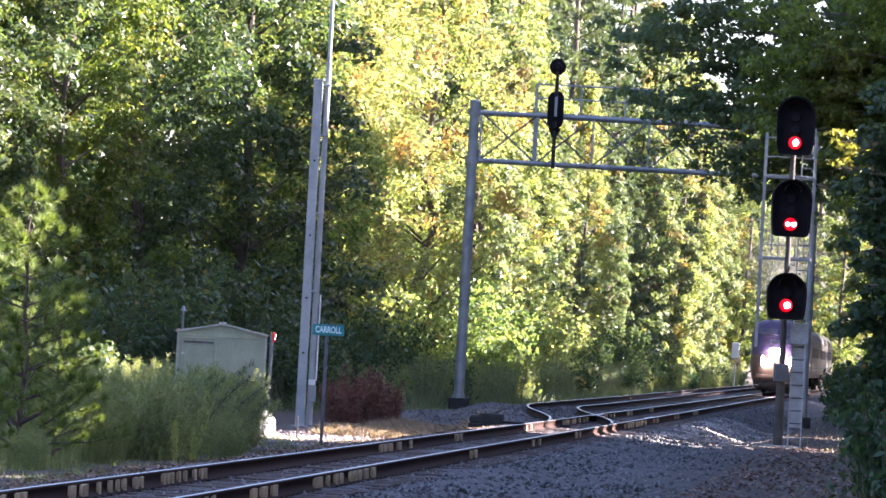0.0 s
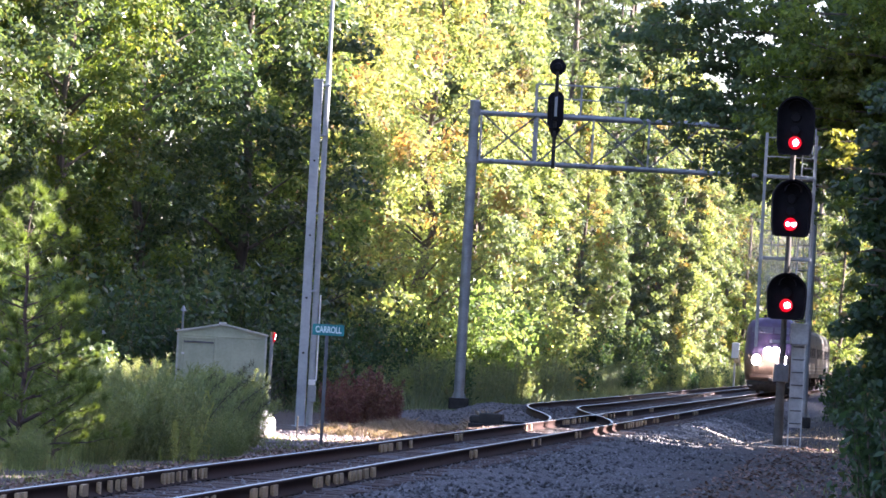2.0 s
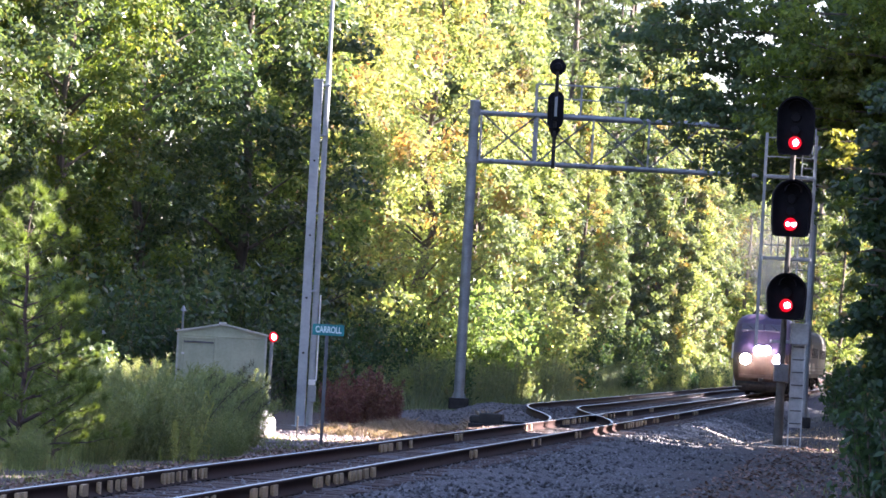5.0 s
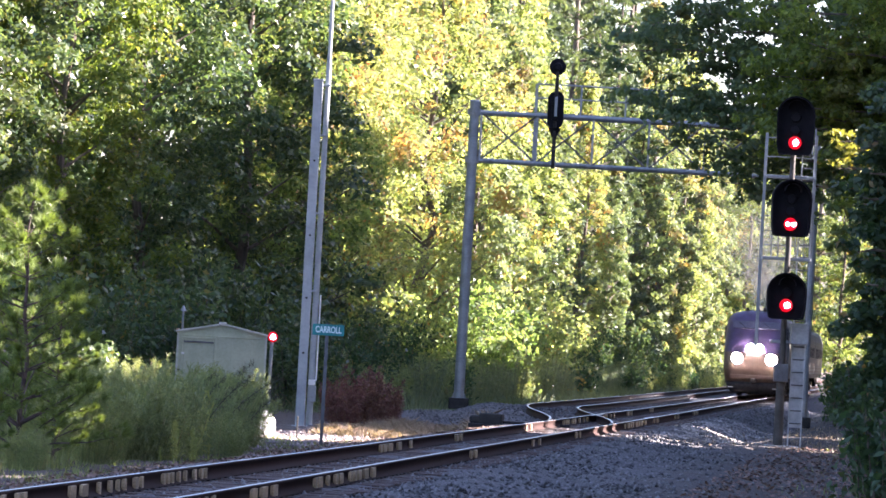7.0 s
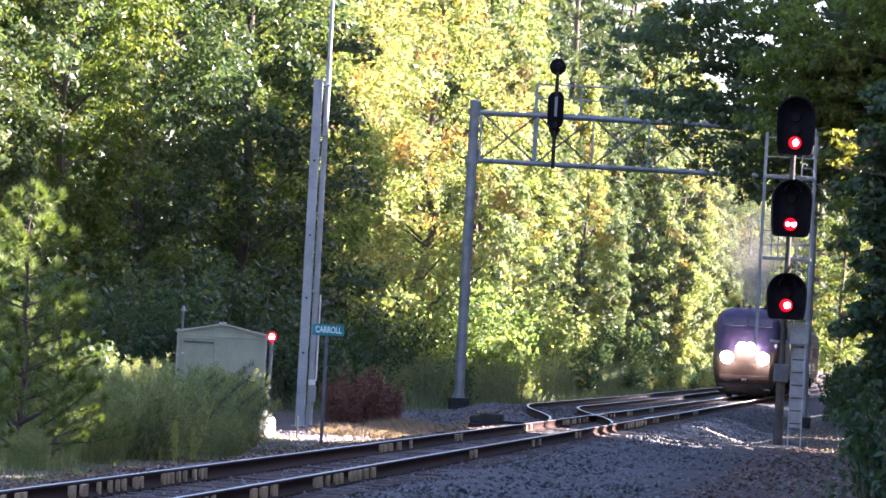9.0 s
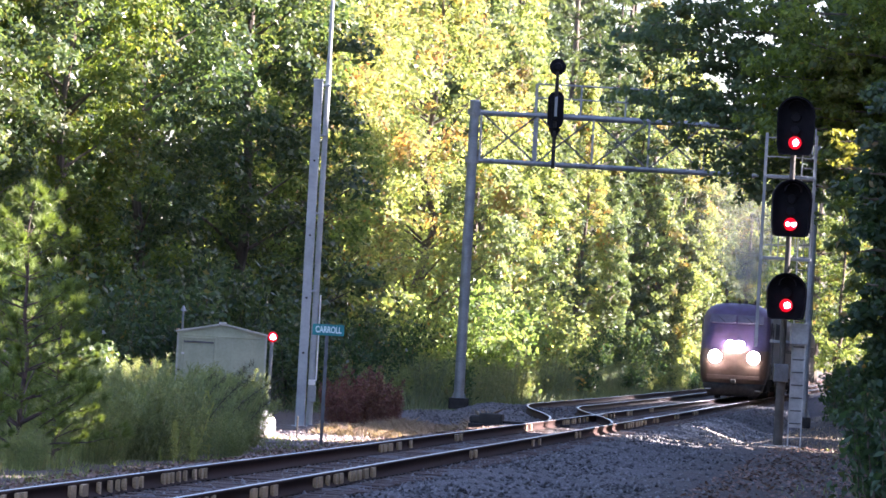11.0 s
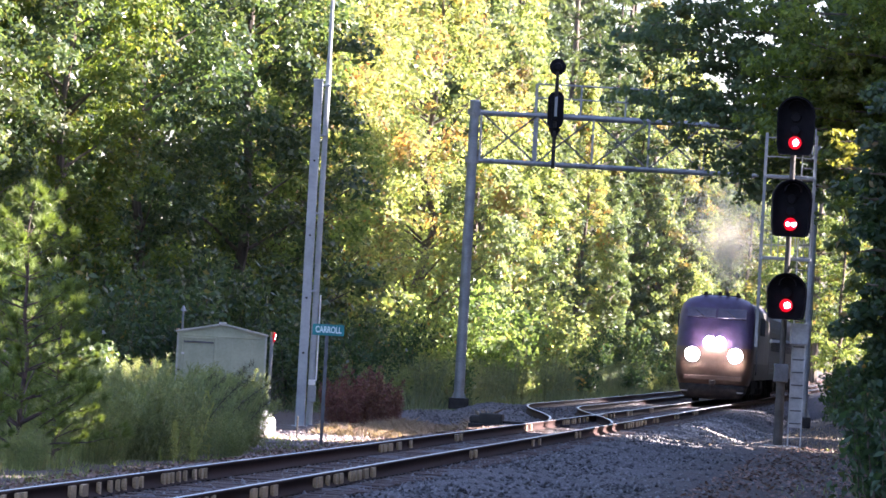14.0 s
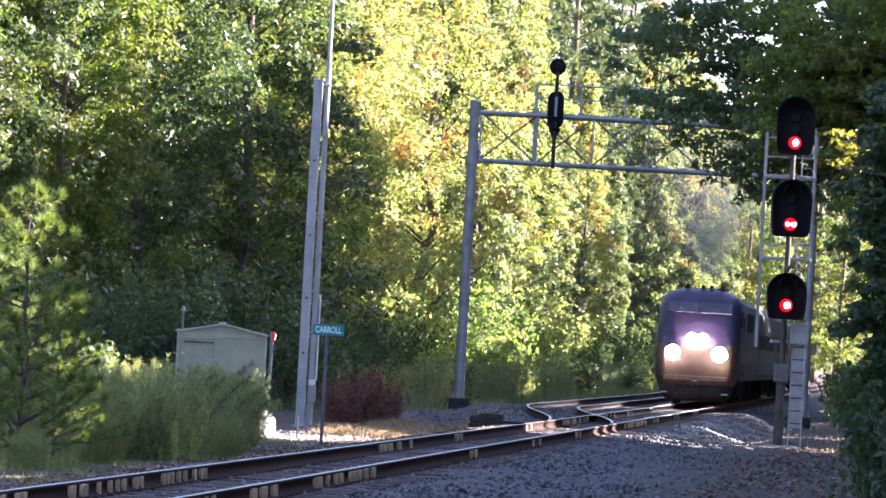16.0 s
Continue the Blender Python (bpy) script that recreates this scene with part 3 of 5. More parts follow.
def build_signal_head(parent, z, w, h, lamp_z, turn, twin):
    """A hooded head: shell, back plate, lens tubes, one lens alight."""
    rot = pose(0, -0.34, z, 0, 0, turn)
    outer, inner = arch(w, h), arch(w - 0.07, h - 0.07)
    shell = fresh()
    rings = []
    for o, y in ((outer, 0.12), (outer, -0.16), (inner, -0.16), (inner, 0.08)):
        rings.append([shell.verts.new((x, y, zz)) for x, zz in o])
    for a, b in zip(rings, rings[1:]):
        for i in range(len(a)):
            shell.faces.new((a[i], a[(i + 1) % len(a)], b[(i + 1) % len(a)], b[i]))
    shell.faces.new(rings[0])
    shell.faces.new(rings[-1])
    bmesh.ops.recalc_face_normals(shell, faces=shell.faces[:])
    # the visor over the column of lenses
    prev = None
    for k in range(9):
        q = math.pi * k / 8
        x, zz = 0.2 * math.cos(q), h / 2 - 0.3 + 0.2 * math.sin(q)
        pts = [shell.verts.new((x, y, zz)) for y in (0.08, -0.34)]
        if prev:
            shell.faces.new((prev[0], prev[1], pts[1], pts[0]))
        prev = pts
    head = part("signal_head", shell, BLACK, parent)
    head.matrix_basis = rot
    for dz in (0.30, 0.0, -0.30):
        zz = (lamp_z - z) + 0.30 + dz
        if zz > h / 2 - 0.25:
            continue
        lit = dz < -0.1
        tu = tube(fresh(), (0, 0.06, zz), (0, -0.12, zz), 0.125, 0.125, 20, caps=False)
        if lit:
            part("lens_tube", tu, BLACK, head)
        else:
            tu.free()
        # the lit lens is wider, so its red takes in the halo
        part("lens", tube(fresh(), (0, 0.02, zz), (0, -0.06 if lit else -0.02, zz), 0.155 if lit else 0.115, 0.14 if lit else 0.105, 24), RED_LENS if lit else BLACK, head, "red lens alight" if lit else "dark unlit lens")
        if lit:
            for dx in ((-0.075, 0.075) if twin else (0.02,)):
                part("lamp", tube(fresh(), (dx, -0.06, zz), (dx, -0.085, zz), 0.05 if twin else 0.07, 0.04 if twin else 0.058, 20), RED_CORE, head, "bright lamp behind the red lens")


def build_mast_signal():
    s = thing("mast_signal", pose(8.08, 118.7, 0), "tall mast signal with three black hooded heads showing red", "railway signal")
    part("mast", tube(fresh(), (0, 0, 1.2), (0, 0, 7.9), 0.07, 0.06, 14), MAST_STEEL, s)
    part("lower_mast", tube(fresh(), (0, 0, -0.32), (0, 0, 1.25), 0.115, 0.10, 16), MAST_STEEL, s, "dark lower mast")
    part("junction_box", box(fresh(), -0.02, -0.18, 1.42, 0.34, 0.26, 0.42, 0.02), DULL_STEEL, s, "dark grey junction box")
    part("foundation", box(fresh(), 0.1, 0.1, -0.36, 0.8, 0.6, 0.16, 0.02), CONCRETE, s)
    for z, w, h, lz, t in ((7.21, 0.90, 1.38, 6.81, -4), (5.28, 0.94, 1.35, 4.90, 3), (3.22, 0.94, 1.10, 3.0, 0)):
        build_signal_head(s, z, w, h, lz, t, 4 < z < 6)
        part("head_bracket", box(fresh(), 0, -0.12, z, 0.22, 0.26, 0.3, 0.02), DARK_IRON, s)
    # ladder on the far side of the mast
    lx = 0.40
    for sx in (-0.15, 0.15):
        part("ladder_rail", bar(fresh(), (lx + sx, 0.25, -0.34), (lx + sx * 0.95 - 0.02, 0.25, 7.2), 0.05, 0.03), ALU, s)
    z = -0.05
    while z < 7.1:
        part("rung", tube(fresh(), (lx - 0.15, 0.25, z), (lx + 0.15, 0.25, z), 0.016, 0.016, 8), DULL_STEEL, s)
        z += 0.30
    part("climb_guard", box(fresh(), lx, 0.29, 1.15, 0.27, 0.02, 2.0, 0.004), ALU, s, "pale climb guard plate behind the ladder")
    # service platforms with their guard frames
    for z in (6.02, 4.10, 2.15):
        dk = fresh()
        box(dk, -0.02, 0.32, z, 1.12 if z > 3 else 0.5, 0.62, 0.07, 0.008)
        part("platform", dk, GALV, s, "grey metal service platform")
    for x in (-0.60, 0.58):
        part("guard_post", bar(fresh(), (x, 0.55, 2.0 if x < 0 else 4.0), (x, 0.55, 7.05), 0.07 if x < 0 else 0.05, 0.05), GALV, s)
    for x in (-0.36, -0.2, 0.2, 0.4):
        part("guard_bar", bar(fresh(), (x, 0.6, 4.1), (x, 0.6, 5.15), 0.025, 0.02), GALV, s)
    for z in (4.42, 4.75, 5.1, 6.5, 6.95):
        part("guard_rail", bar(fresh(), (-0.6, 0.58, z), (0.58, 0.58, z), 0.025, 0.025), GALV, s)
    part("step_bracket", box(fresh(), 0.38, 0.05, 2.35, 0.42, 0.36, 0.5, 0.02), GALV, s, "grey equipment case beside the ladder")


# ================= poles, sign, shed =================
FLASHERS = {}


def build_poles():
    p = thing("equipment_pole", pose(-3.4, 129, -0.66), "square grey steel pole with a flat cap", "pole")
    part("shaft", box(fresh(), 0, 0, 4.42, 0.235, 0.235, 8.84, 0.02), POLE_GREY, p)
    part("cap", box(fresh(), 0, 0, 8.86, 0.27, 0.27, 0.06, 0.01), POLE_GREY, p)
    part("base_plate", box(fresh(), 0, 0, 0.02, 0.42, 0.42, 0.05, 0.01), POLE_GREY, p)
    for z in (1.9, 3.3, 4.9, 6.8):
        part("bolt", tube(fresh(), (0, -0.12, z), (0, -0.14, z), 0.03, 0.03, 8), DARK_IRON, p)
    q = thing("antenna_pole", pose(-3.19, 130.2, -0.66), "tall slender grey radio pole with an equipment box", "pole")
    part("shaft", tube(fresh(), (0, 0, 0), (0.0, 0, 9.4), 0.085, 0.07, 14), POLE_GREY, q)
    part("upper_shaft", tube(fresh(), (0, 0, 9.4), (0, 0, 15.5), 0.055, 0.035, 12), POLE_GREY, q)
    for z in (3.5, 5.5, 7.5, 8.8):
        part("strap", box(fresh(), -0.1, -0.02, z, 0.34, 0.22, 0.05, 0.005), POLE_GREY, q)
    eb = part("equipment_box", box(fresh(), 0.04, -0.14, 0.86, 0.2, 0.18, 0.42, 0.015), POLE_GREY, q, "grey equipment box")
    part("box_lid", box(fresh(), 0.02, -0.16, 1.15, 0.18, 0.16, 0.14, 0.015), WHITE_PAINT, eb, "white meter box")
    part("conduit", tube(fresh(), (0.12, -0.05, 1.2), (0.12, -0.05, 3.4), 0.02, 0.02, 8), WHITE_PAINT, q)


def build_sign():
    s = thing("name_sign", pose(-2.3, 105, -0.62, 0, 0, 4), "green station name sign with white letters on a thin post", "sign")
    part("post", bar(fresh(), (0, 0.02, 0), (0, 0.02, 2.56), 0.07, 0.05), DULL_STEEL, s, "dark grey steel post")
    board = part("board", box(fresh(), 0.02, -0.02, 2.42, 0.66, 0.018, 0.23, 0.004), SIGN_GREEN, s, "teal green board")
    tx = bpy.data.curves.new("letters", "FONT")
    tx.body, tx.size, tx.align_x, tx.align_y, tx.extrude = "CARROLL", 0.14, "CENTER", "CENTER", 0.003
    tx.space_character = 1.0
    tx.offset = 0.004
    ob = new("letters", tx)
    ob.matrix_basis = pose(0.02, -0.034, 2.42, 90, 0, 0)
    dg = bpy.context.evaluated_depsgraph_get()
    me = bpy.data.meshes.new_from_object(ob.evaluated_get(dg))
    bpy.data.objects.remove(ob)
    me.transform(Matrix.Diagonal((0.88, 1.32, 1.0, 1.0)))
    me.materials.clear()
    lt = part("letters", me, SIGN_WHITE, board, "white letters")
    lt.matrix_basis = pose(0.02, -0.034, 2.42, 90, 0, 0)


def build_shed():
    s = thing("signal_shed", pose(-6.17, 145, -0.62, 0, 0, 3), "pale grey-green metal equipment shed with a low gable roof", "shed")
    w, d, h, g = 2.52, 3.0, 2.24, 2.48
    part("wall", prism(fresh(), [(-w / 2, 0.06), (w / 2, 0.06), (w / 2, h), (0, g), (-w / 2, h)], 0, d), SHED_PAINT, s)
    for sx in (-1, 1):
        ro = fresh()
        ov = w / 2 + 0.07
        zs = h - 0.02
        prism(ro, [(0, g + 0.005), (sx * ov, zs), (sx * ov, zs + 0.05), (0, g + 0.055)], -0.09, d + 0.09)
        part("roof", ro, SHED_ROOF, s, "pale metal roof sheet")
    part("ridge_cap", box(fresh(), 0.0, 0.1, g + 0.06, 0.22, 0.4, 0.04, 0.01), WHITE_PAINT, s, "white ridge cap")
    door = part("door", box(fresh(), -0.66, -0.02, 1.06, 0.84, 0.05, 1.94, 0.012), SHED_PAINT, s)
    part("door_frame", box(fresh(), -0.66, -0.03, 2.07, 0.98, 0.07, 0.06, 0.008), SHED_PAINT, s)
    for x in (-1.13, -0.19):
        part("door_frame", box(fresh(), x, -0.025, 1.06, 0.06, 0.06, 1.96, 0.008), SHED_PAINT, s)
    part("handle", tube(fresh(), (-0.32, -0.09, 1.0), (-0.32, -0.09, 1.16), 0.015, 0.015, 8), DARK_IRON, door)
    # dark strip in place of the shadow under the door header
    part("header_shadow", box(fresh(), -0.66, -0.06, 1.96, 0.86, 0.05, 0.05, 0.006), DULL_STEEL, door, "dark strip standing in for the door header's shadow")
    part("gable_trim", box(fresh(), 0, -0.008, h - 0.1, w - 0.08, 0.03, 0.035, 0.004), SHED_PAINT, s)
    for x in (0.3, 0.86):
        part("panel_seam", box(fresh(), x, -0.006, h / 2 - 0.03, 0.03, 0.03, h - 0.24, 0.004), SHED_PAINT, s)
    for z in (0.45, 1.62):
        part("hinge", box(fresh(), -1.1, -0.055, z, 0.09, 0.03, 0.06, 0.006), WHITE_PAINT, door, "pale worn hinge")
    part("hasp", box(fresh(), -1.2, -0.03, 1.14, 0.1, 0.05, 0.05, 0.008), DARK_IRON, s, "dark iron hasp")
    part("lock_plate", box(fresh(), -0.36, -0.055, 0.86, 0.07, 0.03, 0.09, 0.006), WHITE_PAINT, door, "pale lock plate")
    for x in (-w / 2, w / 2):
        part("corner_trim", box(fresh(), x, -0.01, h / 2, 0.06, 0.06, h - 0.05, 0.008), SHED_ROOF, s)
    part("floor_frame", box(fresh(), 0, d / 2, 0.03, w, d, 0.06), DARK_IRON, s)
    vent = part("roof_vent", tube(fresh(), (-1.15, 0.05, h), (-1.15, 0.05, h + 0.62), 0.035, 0.03, 10), GALV, s)
    part("vent_cap", tube(fresh(), (-1.15, 0.05, h + 0.58), (-1.15, 0.05, h + 0.74), 0.09, 0.02, 12), GALV, vent)
    part("eave_lamp", box(fresh(), -1.28, 0.0, h + 0.03, 0.1, 0.1, 0.1, 0.01), SUNLIT_TAN_STEEL, s, "small amber eave light")
    m = thing("crossing_light", pose(-4.72, 144.2, -0.62), "thin grey post with a red light beside the shed, turned to dim it", "signal light")
    part("post", tube(fresh(), (0, 0, 0), (0, 0, 2.2), 0.055, 0.05, 12), GALV, m)
    part("hood", tube(fresh(), (0.0, 0, 2.16), (0.0, 0, 2.36), 0.05, 0.045, 14), SUNLIT_TAN_STEEL, m, "tan lamp socket")
    lens = part("lens", tube(fresh(), (0, -0.062, 0), (0, -0.09, 0), 0.15, 0.14, 18), RED_LENS, m, "round red light, turned to stand in for brightening and dimming")
    part("lamp", tube(fresh(), (0, -0.09, 0), (0, -0.11, 0), 0.08, 0.06, 18), RED_CORE, lens)
    lens.matrix_basis = pose(0, 0, 2.22)
    part("bracket", tube(fresh(), (0, 0, 0.75), (-0.02, -0.08, 0.75), 0.07, 0.07, 10), WHITE_PAINT, m)
    FLASHERS["shed"] = lens
    t = thing("gas_tank", pose(-4.10, 112.0, -0.90, 0, 0, 8), "rounded white metal gas tank lying among the weeds", "tank")
    dr = fresh()
    prof = [(-0.9, 0.02), (-0.88, 0.2), (-0.78, 0.33), (-0.6, 0.40), (0.0, 0.40), (0.32, 0.40), (0.5, 0.33), (0.6, 0.2), (0.62, 0.02)]
    rows = [[dr.verts.new((x, r * math.cos(6.2832 * k / 24), 0.48 + r * math.sin(6.2832 * k / 24))) for k in range(24)] for x, r in prof]
    for a, b in zip(rows, rows[1:]):
        for k in range(24):
            dr.faces.new((a[k], a[(k + 1) % 24], b[(k + 1) % 24], b[k]))
    bmesh.ops.recalc_face_normals(dr, faces=dr.faces[:])
    part("shell", dr, WHITE_PAINT, t, smooth=True)
    for x in (-0.5, 0.2):
        part("foot", box(fresh(), x, 0, 0.05, 0.12, 0.5, 0.2, 0.01), CONCRETE, t)
    st = thing("marker_stake", pose(-3.0, 112.0, -0.66), "thin dark steel stake in the gravel", "stake")
    part("rod", tube(fresh(), (0, 0, 0), (0, 0, 0.5), 0.018, 0.018, 8), DARK_IRON, st)
    part("tip", tube(fresh(), (0, 0, 0.5), (0, 0, 0.53), 0.03, 0.02, 8), DARK_IRON, st)
    # a far trackside marker
    f = thing("far_signal", on_line(-7.2, 426, -0.5), "small pale trackside signal far down the line", "railway signal")
    part("post", tube(fresh(), (0, 0, 0), (0, 0, 2.9), 0.09, 0.08, 10), GALV, f)
    part("plate", box(fresh(), 0, -0.1, 3.2, 0.62, 0.08, 1.3, 0.03), WHITE_PAINT, f, "pale signal case")
    part("lens", tube(fresh(), (0.1, -0.15, 2.3), (0.1, -0.2, 2.3), 0.2, 0.18, 14), SUNLIT_TAN_STEEL, f, "tan lamp case")


# ================= the train =================
def paint(name, low, band, top, z1, z2, stripe=None):
    """Body paint in bands by height, with road dirt."""
    m, n, l, p = material(name, 0.42, 0.15)
    tc, s = n.new("ShaderNodeTexCoord"), n.new("ShaderNodeSeparateXYZ")
    l.new(tc.outputs["Object"], s.inputs[0])
    r = n.new("ShaderNodeValToRGB")
    r.color_ramp.interpolation = "CONSTANT"
    el = r.color_ramp.elements
    el[0].color, el[1].color = (*low, 1), (*band, 1)
    el[1].position = z1 / 5
    e = el.new(z2 / 5)
    e.color = (*top, 1)
    if stripe:
        e = el.new(stripe / 5)
        e.color = (0.45, 0.03, 0.04, 1)
        e = el.new(stripe / 5 + 0.02)
        e.color = (*low, 1)
    mu = n.new("ShaderNodeMath")
    mu.operation = "MULTIPLY"
    mu.inputs[1].default_value = 0.2
    l.new(s.outputs["Z"], mu.inputs[0]), l.new(mu.outputs[0], r.inputs[0])
    no = n.new("ShaderNodeTexNoise")
    no.inputs["Scale"].default_value, no.inputs["Detail"].default_value = 2.2, 8
    l.new(tc.outputs["Object"], no.inputs["Vector"])
    rr = n.new("ShaderNodeValToRGB")
    rr.color_ramp.elements[0].position, rr.color_ramp.elements[1].position = 0.35, 0.7
    rr.color_ramp.elements[0].color, rr.color_ramp.elements[1].color = (0.5, 0.42, 0.36, 1), (1, 1, 1, 1)
    l.new(no.outputs["Fac"], rr.inputs[0])
    mx = n.new("ShaderNodeMixRGB")
    mx.blend_type, mx.inputs[0].default_value = "MULTIPLY", 0.7
    l.new(r.outputs[0], mx.inputs[1]), l.new(rr.outputs[0], mx.inputs[2]), l.new(mx.outputs[0], p.inputs["Base Color"])
    return m


# Nose livery tinted purple and brown to take in lamp flare
LOCO_FLARE_PAINT = paint("loco_flare_paint", (0.135, 0.09, 0.065), (0.085, 0.056, 0.118), (0.098, 0.066, 0.138), 2.15, 3.6)
LOCO_SIDE = paint("loco_side_paint", (0.2, 0.18, 0.155), (0.38, 0.37, 0.35), (0.13, 0.125, 0.2), 1.6, 3.7)
CAR_STEEL = paint("coach_steel", (0.18, 0.17, 0.15), (0.27, 0.26, 0.25), (0.24, 0.23, 0.23), 1.7, 3.3)


def ring(w, y0, y1, r, z, n=5):
    """A level ring of the body: a rectangle with round corners."""
    pts = []
    for cx, cy, q0 in ((w - r, y0 + r, -90), (w - r, y1 - r, 0), (-w + r, y1 - r, 90), (-w + r, y0 + r, 180)):
        for k in range(n):
            q = radians(q0 + 90 * k / (n - 1))
            pts.append((cx + r * math.cos(q), cy + r * math.sin(q), z))
    return pts


def lofted(levels):
    bm = fresh()
    rows = [[bm.verts.new(p) for p in ring(*lv)] for lv in levels]
    for a, b in zip(rows, rows[1:]):
        for i in range(len(a)):
            bm.faces.new((a[i], a[(i + 1) % len(a)], b[(i + 1) % len(a)], b[i]))
    bm.faces.new(rows[0][::-1])
    bm.faces.new(rows[-1])
    bmesh.ops.recalc_face_normals(bm, faces=bm.faces[:])
    return bm


ROLLING = []


def wheelset(parent, y):
    """Two flanged wheels on an axle, turning about the axle."""
    w = fresh()
    tube(w, (-0.9, 0, 0), (0.9, 0, 0), 0.08, 0.08, 10)
    for sx in (-1, 1):
        tube(w, (sx * 0.69, 0, 0), (sx * 0.82, 0, 0), 0.50, 0.49, 28)
        tube(w, (sx * 0.66, 0, 0), (sx * 0.69, 0, 0), 0.53, 0.53, 28)
        for k in range(4):
            q = k * math.pi / 2
            tube(w, (sx * 0.83, 0.27 * math.cos(q), 0.27 * math.sin(q)), (sx * 0.85, 0.27 * math.cos(q), 0.27 * math.sin(q)), 0.05, 0.05, 8)
    ob = part("wheelset", w, DARK_IRON, parent)
    ob.matrix_basis = pose(0, y, 0.53)
    ROLLING.append((ob, y))


def bogie(parent, y):
    fr = fresh()
    for sx in (-1, 1):
        box(fr, sx * 1.08, y, 0.72, 0.16, 3.6, 0.3, 0.04)
        for dy in (-1.35, 1.35):
            box(fr, sx * 1.08, y + dy, 0.52, 0.2, 0.4, 0.36, 0.04)
    box(fr, 0, y, 0.8, 2.2, 0.5, 0.25, 0.03)
    b = part("bogie", fr, DARK_IRON, parent)
    for dy in (-1.35, 1.35):
        wheelset(b, y + dy)


def build_loco():
    t = thing("locomotive", on_line(0, 280), "blue and silver diesel passenger locomotive with headlights lit", "locomotive")
    L = 21.0
    nose = [(1.34, 0.22, 3.1, 0.40, 0.72), (1.44, 0.12, 3.1, 0.42, 1.1), (1.48, 0.14, 3.1, 0.44, 1.7), (1.48, 0.30, 3.1, 0.46, 2.15), (1.48, 0.60, 3.1, 0.52, 2.66),
            (1.47, 0.94, 3.1, 0.58, 3.12), (1.45, 1.25, 3.1, 0.62, 3.52), (1.38, 1.45, 3.1, 0.62, 3.80), (1.20, 1.66, 3.1, 0.57, 4.01), (0.90, 1.9, 3.1, 0.45, 4.14), (0.5, 2.2, 3.1, 0.3, 4.20)]
    part("nose", lofted(nose), LOCO_FLARE_PAINT, t, "blue over silver cab nose", smooth=True)
    body = [(1.50, 3.1, L, 0.08, 0.95), (1.525, 3.1, L, 0.08, 1.5), (1.525, 3.1, L, 0.08, 3.42), (1.45, 3.1, L, 0.08, 3.72), (1.26, 3.1, L, 0.08, 3.94), (0.9, 3.1, L, 0.08, 4.08), (0.4, 3.1, L, 0.08, 4.14)]
    part("body", lofted(body), LOCO_SIDE, t, "silver side with blue roof edge", smooth=False)
    # windscreen: two panes lying on the sloped face
    for sx in (-1, 1):
        pane = part("windscreen", box(fresh(), 0, 0, 0, 1.1, 0.05, 0.46, 0.008), SKY_TONED_GLASS, t, "cab windscreen with the sky's reflection in its colour")
        pane.matrix_basis = pose(sx * 0.60, 1.215, 3.50, -38, 0, 0)
        part("wiper", bar(fresh(), (0.1, -0.035, -0.21), (-0.22, -0.035, 0.1), 0.02, 0.015), RUBBER, pane)
        part("side_window", box(fresh(), sx * 1.515, 2.3, 3.15, 0.05, 0.8, 0.55, 0.02), GLASS, t)
        part("cab_door", box(fresh(), sx * 1.53, 3.9, 2.2, 0.03, 0.75, 2.1, 0.01), DARK_IRON, t, "dark cab door")
        part("side_grille", box(fresh(), sx * 1.53, 10.5, 3.1, 0.03, 6.0, 0.7, 0.01), DARK_IRON, t)
    # lamps, their glowing discs made wider than real glass to take in bloom
    hs = part("headlight_housing", box(fresh(), 0, 0.46, 2.36, 0.78, 0.36, 0.36, 0.06), DARK_IRON, t)
    for sx in (-1, 1):
        part("headlight", tube(fresh(), (sx * 0.2, 0.28, 2.36), (sx * 0.2, 0.24, 2.36), 0.215, 0.2, 20), HEADLAMP, hs, "headlight alight")
        dh = part("ditch_light_housing", tube(fresh(), (sx * 0.83, 0.5, 1.86), (sx * 0.83, 0.16, 1.86), 0.26, 0.27, 20, caps=False), DARK_IRON, t)
        dl = part("ditch_light", tube(fresh(), (0, -0.02, 0), (0, -0.05, 0), 0.27, 0.25, 20), HEADLAMP, dh, "ditch light, turned away to stand in for flashing")
        part("reflector", tube(fresh(), (0, 0.1, 0), (0, -0.016, 0), 0.12, 0.265, 20), DARK_IRON, dl)
        dl.matrix_basis = pose(sx * 0.83, 0.04, 1.86)
        FLASHERS[sx] = dl
    pilot = part("pilot", lofted([(0.98, 0.40, 2.4, 0.34, 0.16), (1.16, 0.28, 2.4, 0.38, 0.30), (1.27, 0.22, 2.4, 0.40, 0.48), (1.335, 0.20, 2.4, 0.40, 0.73)]), DARK_IRON, t, "dark rounded steel pilot", smooth=True)
    part("coupler", box(fresh(), 0, 0.05, 0.80, 0.26, 0.4, 0.22, 0.05), DARK_IRON, pilot)
    for sx in (-1, 1):
        part("step", box(fresh(), sx * 1.08, 0.22, 0.45, 0.24, 0.14, 0.04), GALV, pilot)
        part("hand_rail", tube(fresh(), (sx * 1.56, 3.35, 1.3), (sx * 1.56, 3.35, 2.8), 0.02, 0.02, 8), GALV, t)
    part("buffer_beam", box(fresh(), 0, 0.17, 0.98, 2.3, 0.12, 0.2, 0.04), LOCO_FLARE_PAINT, t, "dirty silver buffer beam")
    for x in (-0.5, 0.05, 0.35, 0.75):
        part("roof_horn", tube(fresh(), (x, 2.3, 4.24), (x, 2.0, 4.27), 0.05, 0.075, 10), DARK_IRON, t)
